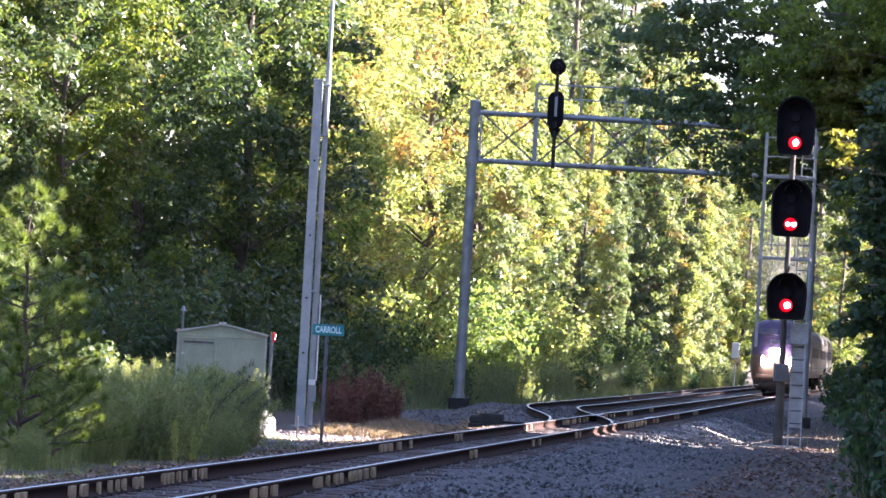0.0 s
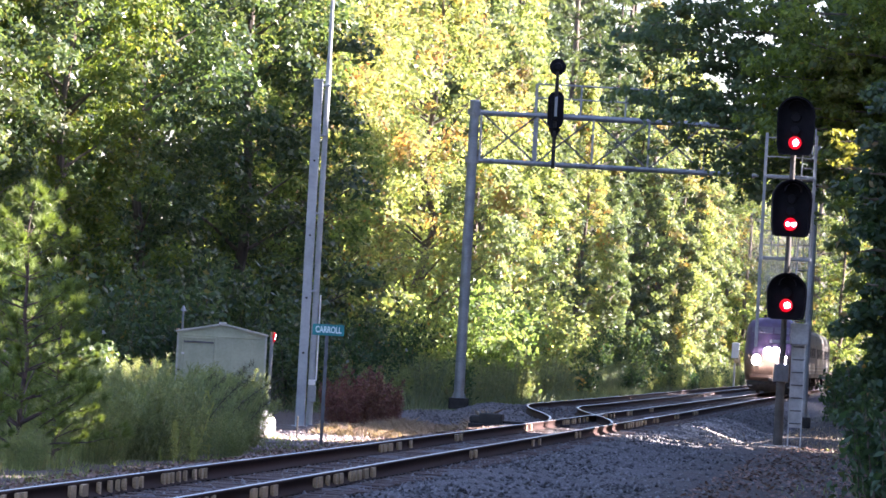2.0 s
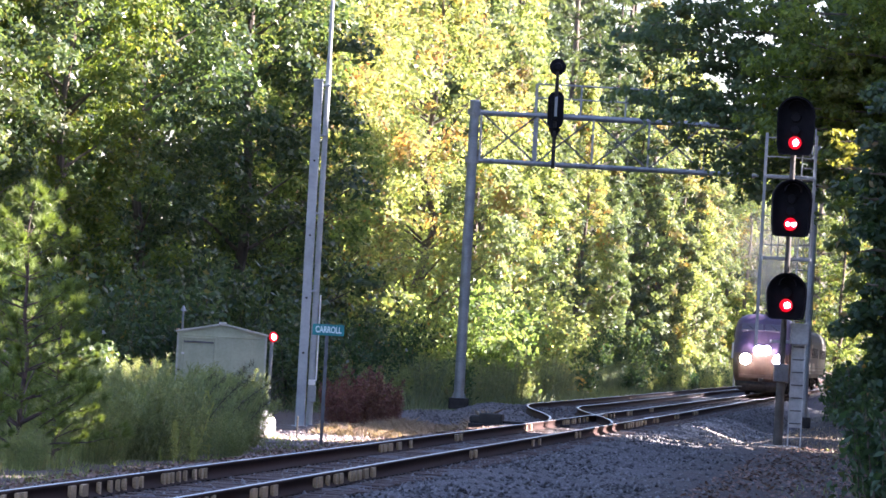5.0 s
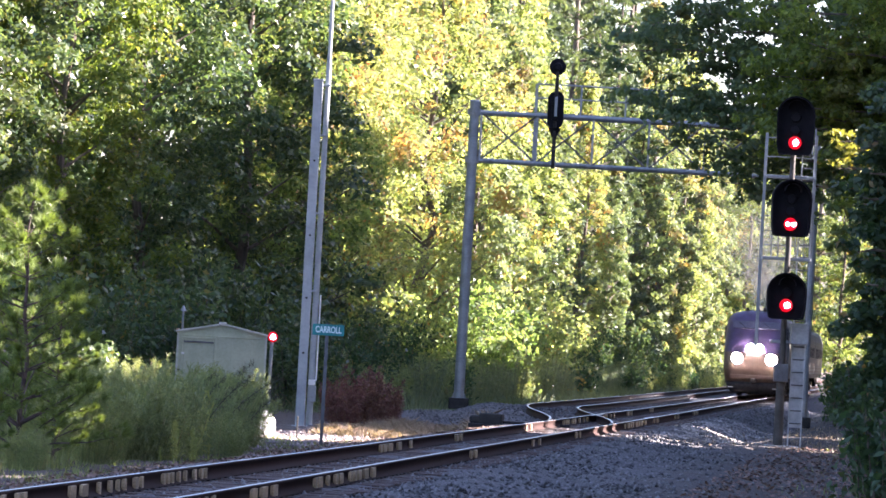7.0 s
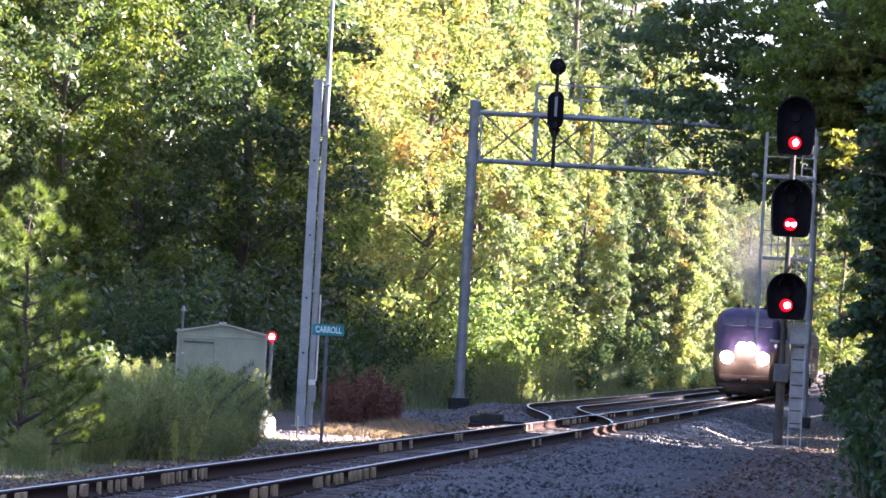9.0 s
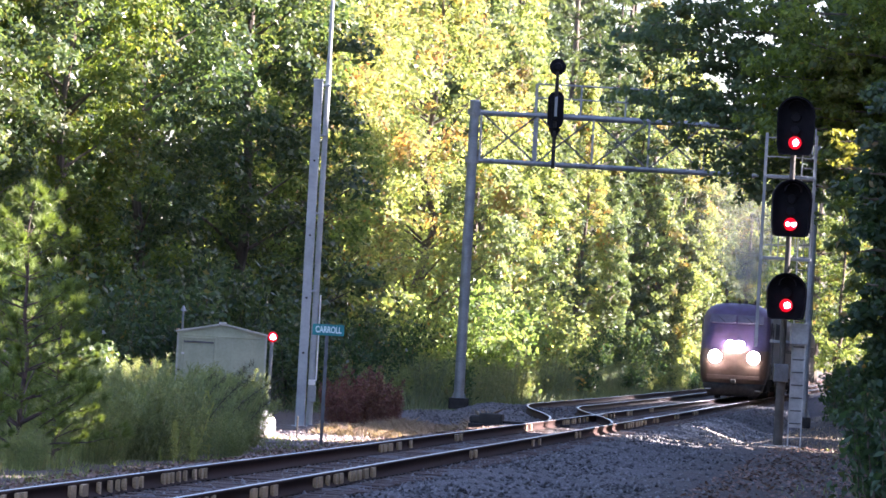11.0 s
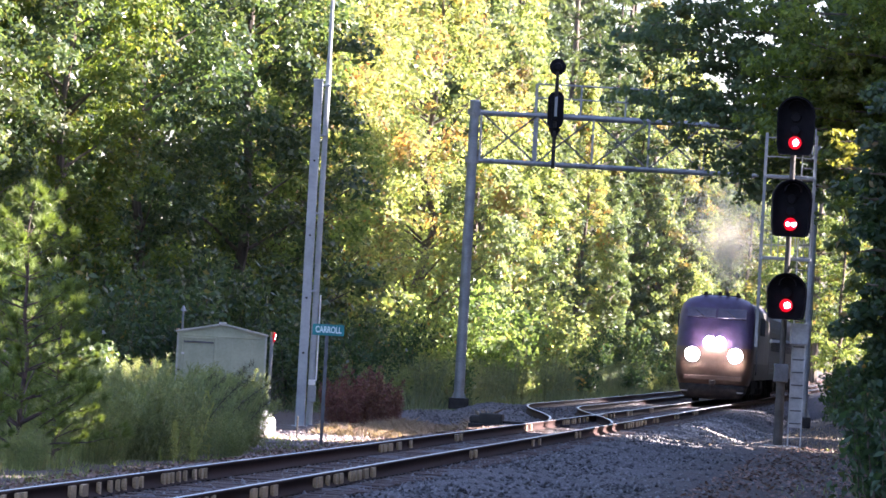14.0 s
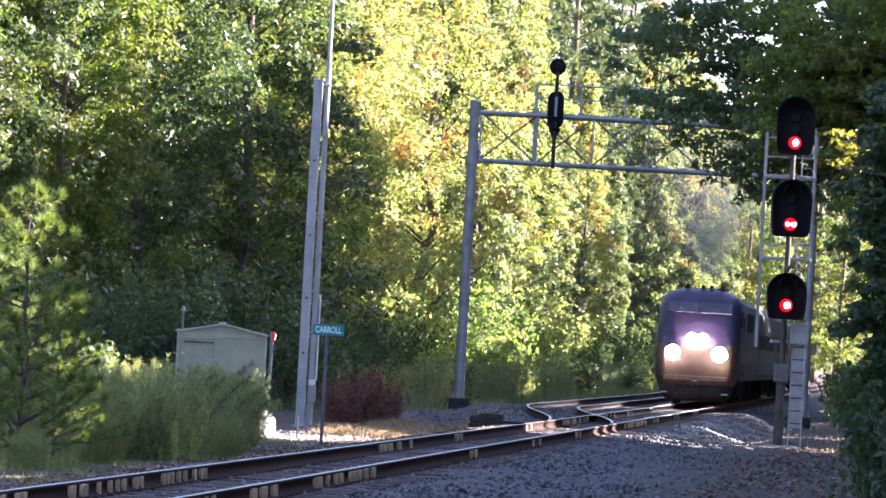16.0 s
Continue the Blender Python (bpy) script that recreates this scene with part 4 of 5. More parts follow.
    part("horn_rack", box(fresh(), 0.1, 2.35, 4.19, 1.5, 0.12, 0.07, 0.01), DARK_IRON, t)
    part("exhaust_stack", box(fresh(), 0, 12.0, 4.17, 0.9, 1.6, 0.16, 0.03), DARK_IRON, t)
    part("fuel_tank", box(fresh(), 0, 10.5, 0.72, 2.5, 5.0, 0.75, 0.12), DARK_IRON, t)
    for y in (3.2, 17.6):
        bogie(t, y)
    return t


def build_coach(k):
    t = thing("passenger_coach", on_line(0, 302 + 26 * k), "fluted stainless steel passenger coach behind the locomotive", "train car", "coaches of the train")
    L, h = 25.4, 4.1
    part("body", lofted([(1.45, 0.2, L, 0.06, 0.95), (1.52, 0.2, L, 0.06, 1.3), (1.52, 0.2, L, 0.06, 3.2), (1.42, 0.2, L, 0.06, 3.6), (1.15, 0.2, L, 0.06, 3.9), (0.7, 0.2, L, 0.06, 4.05), (0.3, 0.2, L, 0.06, h)]), CAR_STEEL, t)
    part("end_door", box(fresh(), 0, 0.16, 2.1, 0.85, 0.12, 2.1, 0.03), DARK_IRON, t, "dark end door")
    part("diaphragm", box(fresh(), 0, 0.08, 2.2, 1.1, 0.24, 2.4, 0.05), RUBBER, t)
    for sx in (-1, 1):
        for i in range(10):
            part("window", box(fresh(), sx * 1.525, 3 + 2.1 * i, 2.5, 0.03, 1.4, 0.6, 0.01), GLASS, t)
        for z in (1.25, 1.45, 1.65, 3.05):
            part("flute", box(fresh(), sx * 1.53, L / 2, z, 0.03, L - 0.8, 0.06), GALV, t)
    for y in (3.0, L - 3.0):
        bogie(t, y)
    return t


def smoke_material():
    """Thin soot: each flake lets most of the light through and scatters the rest both ways."""
    m, n, l, p = material("exhaust_soot", 1.0)
    p.inputs["Base Color"].default_value = (0.52, 0.49, 0.42, 1)
    t, c, a, b = n.new("ShaderNodeBsdfTranslucent"), n.new("ShaderNodeBsdfTransparent"), n.new("ShaderNodeMixShader"), n.new("ShaderNodeMixShader")
    t.inputs["Color"].default_value = (0.52, 0.49, 0.42, 1)
    a.inputs[0].default_value, b.inputs[0].default_value = 0.5, 0.76
    l.new(p.outputs[0], a.inputs[1]), l.new(t.outputs[0], a.inputs[2])
    l.new(a.outputs[0], b.inputs[1]), l.new(c.outputs[0], b.inputs[2])
    l.new(b.outputs[0], n["Material Output"].inputs["Surface"])
    return m


SMOKE = smoke_material()


def build_smoke(seed, length, rise, count, spread, name="exhaust_smoke"):
    """A thin drifting plume of exhaust, as a cloud of fine flakes above and behind the stack."""
    rng = np.random.default_rng(seed)
    u = rng.uniform(0, 1, count) ** 0.95
    lump = 0.5 + 0.5 * np.sin(u * 17 + seed) * np.sin(u * 7.3)
    w = (0.35 + spread * u)[:, None] * (0.55 + 0.6 * lump)[:, None]
    at = np.stack([-0.6 * u, 12 + length * u, 4.5 + rise * u ** 0.6], -1) + rng.normal(0, 1, (count, 3)) * w * np.array([1, 2.0, 0.8])
    at[:, 2] = np.maximum(at[:, 2], 4.45)
    me = leaf_mesh(name, at, rng.normal(0, 1, (count, 3)), 0.05, rng, slim=0.9, three=True)
    me.materials.append(SMOKE)
    ob = new(name, me)
    return tagged(ob, "thin grey-brown exhaust smoke trailing over the locomotive", "smoke", kind="stuff")


# ================= plants =================
def bent_limb(bm, a, b, r0, r1, rng, bits=4):
    """A tapering, slightly crooked limb."""
    a, b = Vector(a), Vector(b)
    pts = [a.lerp(b, i / bits) + Vector([rng.normal(0, 0.012 * (b - a).length) if 0 < i < bits else 0 for _ in range(3)]) for i in range(bits + 1)]
    for i in range(bits):
        tube(bm, pts[i], pts[i + 1], r0 + (r1 - r0) * i / bits, r0 + (r1 - r0) * (i + 1) / bits, 7, caps=False)
    return pts


def broadleaf(seed, height, width, leaves, size, mat, low=0.06, name="broadleaf_tree", label="", group="woods edge", three=False, clumps=85, taper=0.75, blob=0.30, squash=0.75):
    """A wood's-edge tree: trunk, limbs, and a crown of many clumps of leaves."""
    rng = np.random.default_rng(seed)
    t = thing(name, Matrix(), label, "tree", group)
    tr = fresh()
    bent_limb(tr, (0, 0, -0.3), (rng.normal(0, 0.4), rng.normal(0, 0.4), height * 0.93), 0.0105 * height, 0.03, rng, 8)
    cs, rs = [], []
    n = clumps
    for i in range(n):
        u = (i + rng.uniform(0, 1)) / n
        z = height * (low + (0.98 - low) * u)
        env = width * (0.55 + 0.45 * math.sin(math.pi * min(1, u * 0.9 + 0.12))) * (1 - taper * max(0, u - 0.62) / 0.38)
        q = i * 2.4 + rng.uniform(-0.6, 0.6)
        rad = env * math.sqrt(rng.uniform(0.1, 1.0)) * rng.uniform(0.75, 1.15)
        cs.append((rad * math.cos(q), rad * math.sin(q), z))
        rs.append(rng.uniform(0.45, 1.0) * width * blob)
        if i % 4 == 0:
            bent_limb(tr, (0, 0, max(0.5, z - rad * 0.6)), cs[-1], 0.03 + 0.0025 * height * (1 - u), 0.012, rng, 3)
    part("trunk", tr, BARK, t)
    at, d = clumps_to_leaves(np.array(cs), np.array(rs), leaves, rng, squash)
    part("crown", leaf_mesh("crown", at, d, size, rng, three=three), mat, t)
    return t


def pine(seed, height, width, tufts, mat, name="pine_tree", label="", group="", bare=0.12, size=0.34, slim=0.13):
    """A pine: whorls of branches that rise a little, each with brushes of needles."""
    rng = np.random.default_rng(seed)
    t = thing(name, Matrix(), label, "tree", group)
    tr = fresh()
    tube(tr, (0, 0, -0.3), (0, 0, height), 0.016 * height + 0.02, 0.02, 9)
    at, d = [], []
    z = height * bare
    while z < height * 0.985:
        u = z / height
        reach = width * (1 - u) ** 0.75 * (0.6 + 0.4 * min(1, u * 4)) + 0.15
        m = 5 if height < 8 else 6
        q0 = rng.uniform(0, 6.28)
        for k in range(m):
            q = q0 + 6.28 * k / m + rng.uniform(-0.3, 0.3)
            ln = reach * rng.uniform(0.65, 1.15)
            rise = ln * rng.uniform(0.15, 0.5)
            tip = np.array([ln * math.cos(q), ln * math.sin(q), z + rise])
            tube(tr, (0, 0, z), tip, 0.012 * height * 0.35 * (1 - u) + 0.01, 0.008, 5, caps=False)
            run = tip - np.array([0, 0, z])
            nodes = max(3, int(ln * 4))
            per = max(4, int(tufts * ln / nodes))
            for f in np.linspace(0.35, 1.0, nodes):
                c = np.array([0, 0, z]) + run * f + rng.normal(0, 0.05 * ln, 3)
                way = rng.normal(0, 0.75, (per, 3)) + run / ln * 0.9 + np.array([0, 0, 0.25])
                way /= np.linalg.norm(way, axis=1, keepdims=True)
                at.append(c + way * size * 0.5)
                d.append(way)
        z += height * 0.05 * rng.uniform(0.7, 1.2)
    part("trunk", tr, BARK, t)
    at, d = np.concatenate(at), np.concatenate(d)
    part("crown", leaf_mesh("crown", at, d, size, rng, slim=slim * 1.5, along=True, three=True), mat, t)
    return t


def young_pine(seed, height, label):
    """A young long-needled pine: rising boughs that end in brushes of needles."""
    rng = np.random.default_rng(seed)
    t = thing("pine_tree", Matrix(), label, "tree", "young pines")
    tr = fresh()
    bent_limb(tr, (0, 0, -0.3), (0.05, 0.02, height * 0.97), 0.055, 0.012, rng, 7)
    at, d, ln = [], [], []

    def brush(c, way, count, size):
        w = rng.normal(0, 0.46, (count, 3)) + way * 0.85 + np.array([0, 0, 0.15])
        w /= np.linalg.norm(w, axis=1, keepdims=True)
        z = size * rng.uniform(0.7, 1.2, (count, 1))
        at.append(c + w * z * 0.5)
        d.append(w)
        ln.append(z)

    z = 0.35
    while z < height * 0.95:
        u = z / height
        reach = 1.75 * (1 - u) ** 0.85 + 0.2
        q0 = rng.uniform(0, 6.28)
        for k in range(6):
            q = q0 + 1.047 * k + rng.uniform(-0.35, 0.35)
            span = reach * rng.uniform(0.6, 1.12)
            lift = span * rng.uniform(0.2, 0.65)
            base = np.array([0, 0, z + rng.uniform(-0.08, 0.08)])
            run = np.array([span * math.cos(q), span * math.sin(q), lift])
            bent_limb(tr, base, base + run, 0.018 * (1 - u) + 0.006, 0.004, rng, 3)
            way = run / np.linalg.norm(run)
            for f in np.arange(0.34, 0.97, 0.15 / (span + 0.1)):
                brush(base + run * f + rng.normal(0, 0.03, 3), way * 0.7 + rng.normal(0, 0.35, 3), 50, 0.19)
            brush(base + run, way + np.array([0, 0, 0.35]), 150, 0.24)
        z += rng.uniform(0.3, 0.46)
    brush(np.array([0.05, 0.02, height * 0.97]), np.array([0, 0, 1.0]), 90, 0.25)
    part("trunk", tr, TIE_WOOD, t)
    at, d, ln = np.concatenate(at), np.concatenate(d), np.concatenate(ln)
    side = np.cross(d, rng.normal(0, 1, d.shape))
    side /= np.linalg.norm(side, axis=1, keepdims=True) + 1e-9
    co = np.stack([at - d * ln * 0.5 - side * 0.0075, at - d * ln * 0.5 + side * 0.0075, at + d * ln * 0.5], 1).reshape(-1, 3)
    part("needles", fast_mesh("needles", co, np.arange(len(co)).reshape(-1, 3)), NEEDLE, t)
    return t


def shrub(seed, height, width, leaves, size, mat, name="shrub", label="", group="", slim=0.5, spiky=False):
    """A bush of upright stems with leaves along them."""
    rng = np.random.default_rng(seed)
    t = thing(name, Matrix(), label, "bush", group)
    st = fresh()
    n = 26
    at, d = [], []
    for i in range(n):
        q, rad = rng.uniform(0, 6.28), width * math.sqrt(rng.uniform(0, 1)) * 0.55
        b = np.array([rad * math.cos(q), rad * math.sin(q), -0.1])
        lean = rng.uniform(0.25, 0.75)
        tip = np.array([b[0] * (1 + lean) + rng.normal(0, 0.1 * width), b[1] * (1 + lean) + rng.normal(0, 0.1 * width), height * rng.uniform(0.55, 1.05)])
        tube(st, b, tip, 0.014, 0.005, 5, caps=False)
        m = leaves // n
        f = rng.uniform(0.08, 1.03, m)[:, None] ** 0.8
        spread = (0.10 + 0.16 * (1 - f)) * width * (0.5 if spiky else 1.0)
        at.append(b + (tip - b) * f + rng.normal(0, 1, (m, 3)) * spread * np.array([1, 1, 0.6]))
        d.append(rng.normal(0, 1, (m, 3)) * np.array([1, 1, 0.2 if spiky else 0.7]))
    part("stalk_tuft", st, mat if spiky else BARK, t, kind="stuff")
    at, d = np.concatenate(at), np.concatenate(d)
    at[:, 2] = np.abs(at[:, 2])
    part("foliage", leaf_mesh("foliage", at, d, size, rng, slim=slim * (1.5 if spiky else 1), lift=0.0 if spiky else 0.5, three=spiky), mat, t)
    return t


def grass_patch(name, seed, r0, r1, a0, a1, count, height, mat, label, lean_by=0.3):
    """Blades of grass over a strip beside the line."""
    rng = np.random.default_rng(seed)
    r, a = rng.uniform(r0, r1, count), rng.uniform(a0, a1, count)
    z = ground_height(r, a) - 0.02
    h = height * rng.uniform(0.4, 1.2, count) * (0.65 + 0.35 * np.sin(r * 2.1 + a * 0.9) * np.sin(a * 0.43))
    q = rng.uniform(0, 6.28, count)
    w = 0.004 + 0.006 * rng.uniform(0, 1, count)
    side = np.stack([np.cos(q), np.sin(q), 0 * q], -1)
    lean = rng.normal(0, lean_by, (count, 2)) * h[:, None]
    b = np.stack([r, a, z], -1)
    tip = b + np.stack([lean[:, 0], lean[:, 1], h], -1)
    mid = b + np.stack([lean[:, 0] * 0.35, lean[:, 1] * 0.35, h * 0.6], -1)
    co = np.stack([b - side * w[:, None], b + side * w[:, None], mid + side * w[:, None] * 0.8, tip, mid - side * w[:, None] * 0.8], 1).reshape(-1, 3)
    i = 5 * np.arange(count)[:, None]
    me = fast_mesh(name, co, np.concatenate([i, i + 1, i + 2, i + 3, i + 4], 1))
    me.materials.append(mat)
    ob = new(name, me)
    ob.matrix_basis = LINE
    return tagged(ob, label, "grass", kind="stuff")


def leaf_litter(name, seed, r0, r1, a0, a1, count):
    """Fallen leaves lying on the ground."""
    rng = np.random.default_rng(seed)
    r, a = rng.uniform(r0, r1, count), rng.uniform(a0, a1, count)
    at = np.stack([r, a, ground_height(r, a) + rng.uniform(0.02, 0.05, count)], -1)
    me = leaf_mesh(name, at, np.zeros((count, 3)), 0.085, rng, slim=0.6, lift=1.6, jitter=0.5)
    me.materials.append(LITTER)
    ob = new(name, me)
    ob.matrix_basis = LINE
    return tagged(ob, "fallen brown leaves on the ground beside the ballast", "leaf litter", kind="stuff")


def at_ground(r, a, turn=0.0, scale=1.0, dz=0.0):
    return on_line(r, a, float(ground_height(r, a)) + dz, turn)


def build_woods():
    rng = random.Random(21)
    leaf_label = "tall broadleaf tree with dense yellow-green sunlit leaves at the wood's edge"
    back_label = "tall green broadleaf tree of the back woods and unseen shade rows"
    kinds = [broadleaf(40 + i, h, w, 38000, 0.215, mat, label=leaf_label if n > 150 else "tall broadleaf tree with glossy green leaves darkened for the shaded woods", three=True, clumps=n, blob=b, squash=1.1) for i, (h, w, mat, n, b) in enumerate(((21, 4.2, LEAF_SUN, 240, 0.235), (24, 4.6, LEAF_GOLD, 240, 0.235), (19, 4.0, LEAF_SUN, 240, 0.235), (22, 4.3, LEAF_GLOSS_SHADED, 135, 0.26), (21, 4.3, LEAF_MID, 160, 0.25)))]
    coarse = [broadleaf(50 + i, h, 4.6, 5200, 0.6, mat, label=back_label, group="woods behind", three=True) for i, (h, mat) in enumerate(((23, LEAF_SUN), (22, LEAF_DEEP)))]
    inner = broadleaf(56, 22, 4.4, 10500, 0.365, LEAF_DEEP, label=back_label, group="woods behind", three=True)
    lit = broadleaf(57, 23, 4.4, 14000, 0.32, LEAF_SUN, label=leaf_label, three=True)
    # few, huge leaves: this tree only casts shade from out of view
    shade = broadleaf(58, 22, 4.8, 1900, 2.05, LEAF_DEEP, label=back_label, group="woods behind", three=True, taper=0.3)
    pines = [pine(60 + i, h, 4.0, 42, NEEDLE_TALL, label="tall pine tree with long green needles in the woods", group="tall pines", bare=0.08, size=0.42, slim=0.17) for i, h in enumerate((27, 24))]
    used = set()

    def put(src, r, a, s):
        m = at_ground(r, a, rng.uniform(0, 360), dz=-0.1)
        if src in used:
            ob = copy_thing(src, m)
        else:
            used.add(src)
            ob = src
            ob.matrix_basis = m
        ob.scale = (s, s, s)

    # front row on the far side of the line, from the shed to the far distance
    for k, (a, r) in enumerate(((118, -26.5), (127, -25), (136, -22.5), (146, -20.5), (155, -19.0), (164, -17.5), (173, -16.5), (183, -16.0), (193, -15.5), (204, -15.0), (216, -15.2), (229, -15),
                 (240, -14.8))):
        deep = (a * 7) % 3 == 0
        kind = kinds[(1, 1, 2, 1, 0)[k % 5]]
        # below a = 180 the darkened leaf carries the shade
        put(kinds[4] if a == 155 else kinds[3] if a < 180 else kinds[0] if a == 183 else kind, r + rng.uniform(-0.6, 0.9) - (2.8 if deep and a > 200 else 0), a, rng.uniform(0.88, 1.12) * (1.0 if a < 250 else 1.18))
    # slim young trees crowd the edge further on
    slim = [broadleaf(44 + i, h, w, 24000, 0.225, mat, low=0.03, clumps=170, blob=0.27, squash=1.1, label="slim young broadleaf tree with light green leaves, some greyed for haze", three=True) for i, (h, w, mat) in enumerate(((22, 2.5, LEAF_HAZED), (25, 2.8, LEAF_GOLD), (20, 2.3, LEAF_HAZED), (24, 2.6, LEAF_SUN)))]
    for i in range(17):
        a = 249 + i * 6.6
        front = (i * 5) % 3
        conifer = i in (5, 7, 10, 13, 15)
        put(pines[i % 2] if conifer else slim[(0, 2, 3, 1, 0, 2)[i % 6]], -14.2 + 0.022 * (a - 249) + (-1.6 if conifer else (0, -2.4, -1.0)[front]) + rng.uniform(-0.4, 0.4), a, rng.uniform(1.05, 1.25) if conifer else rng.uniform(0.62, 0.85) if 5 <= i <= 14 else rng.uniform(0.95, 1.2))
    for a, r in ((362, -12), (386, -12), (412, -12), (446, -12.5), (470, -17), (486, -13), (530, -14), (580, -14), (640, -15)):
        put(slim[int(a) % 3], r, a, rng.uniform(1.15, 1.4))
    maple = broadleaf(49, 25, 2.4, 15000, 0.24, LEAF_ORANGE, label="slim tree with orange autumn leaves behind the wood's edge", three=True, clumps=150)
    put(maple, -17.4, 284, 1.0)
    # second row, taller
    for i in range(20):
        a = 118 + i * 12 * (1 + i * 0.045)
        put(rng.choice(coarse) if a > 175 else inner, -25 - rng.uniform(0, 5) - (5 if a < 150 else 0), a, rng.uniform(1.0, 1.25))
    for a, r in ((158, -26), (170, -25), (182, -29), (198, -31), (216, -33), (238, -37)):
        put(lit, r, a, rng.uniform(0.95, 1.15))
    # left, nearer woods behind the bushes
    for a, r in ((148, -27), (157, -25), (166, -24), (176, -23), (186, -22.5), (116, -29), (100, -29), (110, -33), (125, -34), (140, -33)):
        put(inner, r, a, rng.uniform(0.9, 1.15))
    # unseen trees added on the near side of the line, beyond the edge of view, to shade it; two gaps let the sun in
    # beside the poles
    for row, (r, gap) in enumerate(((15.5, 118), (20.5, 119), (26, 120), (33, 121))):
        a = 40.0 + 3 * row
        while a < 196 + row:
            if abs(a - gap - 5.0) > 6.5 and abs(a - gap - 24.5) > 8.2:
                closer = 2.6 if row == 1 and 104 < a < 109 else 9.0 if row in (1, 2) and 112 < a < 119 else 0
                put(shade, r + rng.uniform(-0.8, 0.8), a - closer + rng.uniform(-0.7, 0.7), (1.0 if a < 66 else 0.82 if a < 95 else 1.16 if a < 140 else 1.29 if a < 150 else 1.38 if a < 160 else 1.37 if a < 178 else 1.43 if a < 192 else 1.33) * (0.8 if row == 0 else 0.95 if row == 1 else 1))
            a += 8.0 if a < 135 else 6.2
    # high crowns out of view keep sun off the russet brush
    high = broadleaf(59, 22, 4.8, 1500, 1.7, LEAF_DEEP, low=0.66, label="unseen broadleaf tree with a high crown, added to block the sun", group="woods behind", three=True, taper=0.3, clumps=60)
    for a, r in ((138.5, 33), (143, 33.5), (147.5, 33), (152, 33.5), (156, 33)):
        put(high, r, a, 1.32)
    # low unseen trees added to keep sun off ballast and weeds
    for i in range(11):
        put(shade, 12.6 + rng.uniform(-0.4, 0.4), 50 + i * 4.2, 0.51)
    put(shade, 13.6, 72.4, 0.5)
    put(shade, 16.0, 71.0, 0.72)
    for a in (111.5, 114.5, 118.2, 121.6, 125.0):
        put(shade, 13.6 + rng.uniform(-0.3, 0.3), a, 0.345)
    for i in range(7):
        put(shade, 21.0 + rng.uniform(-0.8, 0.8), 202 + i * 6.0, 1.3 if i < 2 else 0.7 if i < 4 else 1.22)
        put(shade, 16.0 + rng.uniform(-0.8, 0.8), 204 + i * 6.0, 1.05 if i < 2 else 0.55 if i < 4 else 0.95)
    for i in range(22):
        a = 244 + i * (7.5 + 0.4 * i)
        put(shade, 17.5 + rng.uniform(-0.8, 1.2), a, (1.02 if a < 295 else 1.19 if a < 345 else 1.44 if a < 430 else 1.3) + rng.uniform(-0.07, 0.05))
    for i in range(12):
        put(shade, 14.6 + rng.uniform(-0.6, 0.6), 243 + i * 9.0, 0.76)
    # where the straight ends, woods stand across the view
    for i in range(14):
        put(lit if i % 3 else rng.choice(coarse + pines), -26 + i * 3.6, 600 + rng.uniform(-40, 40), rng.uniform(1.15, 1.4))
    for i in range(9):
        put(coarse[0], -34 + i * 6.5, 760 + rng.uniform(-20, 20), 1.5)
    for a, r in ((322, -19), (338, -20), (352, -19), (372, -20), (395, -20), (425, -20)):
        put(pines[int(a) % 2], r, a, rng.uniform(1.5, 1.7))
    for a, r in ((250, -19), (268, -19), (285, -18), (304, -17.5), (322, -17), (342, -16.5), (365, -16), (390, -16), (420, -16), (455, -17), (500, -18)):
        put(pines[rng.randrange(2)], r + rng.uniform(-1, 1), a, rng.uniform(1.25, 1.5))


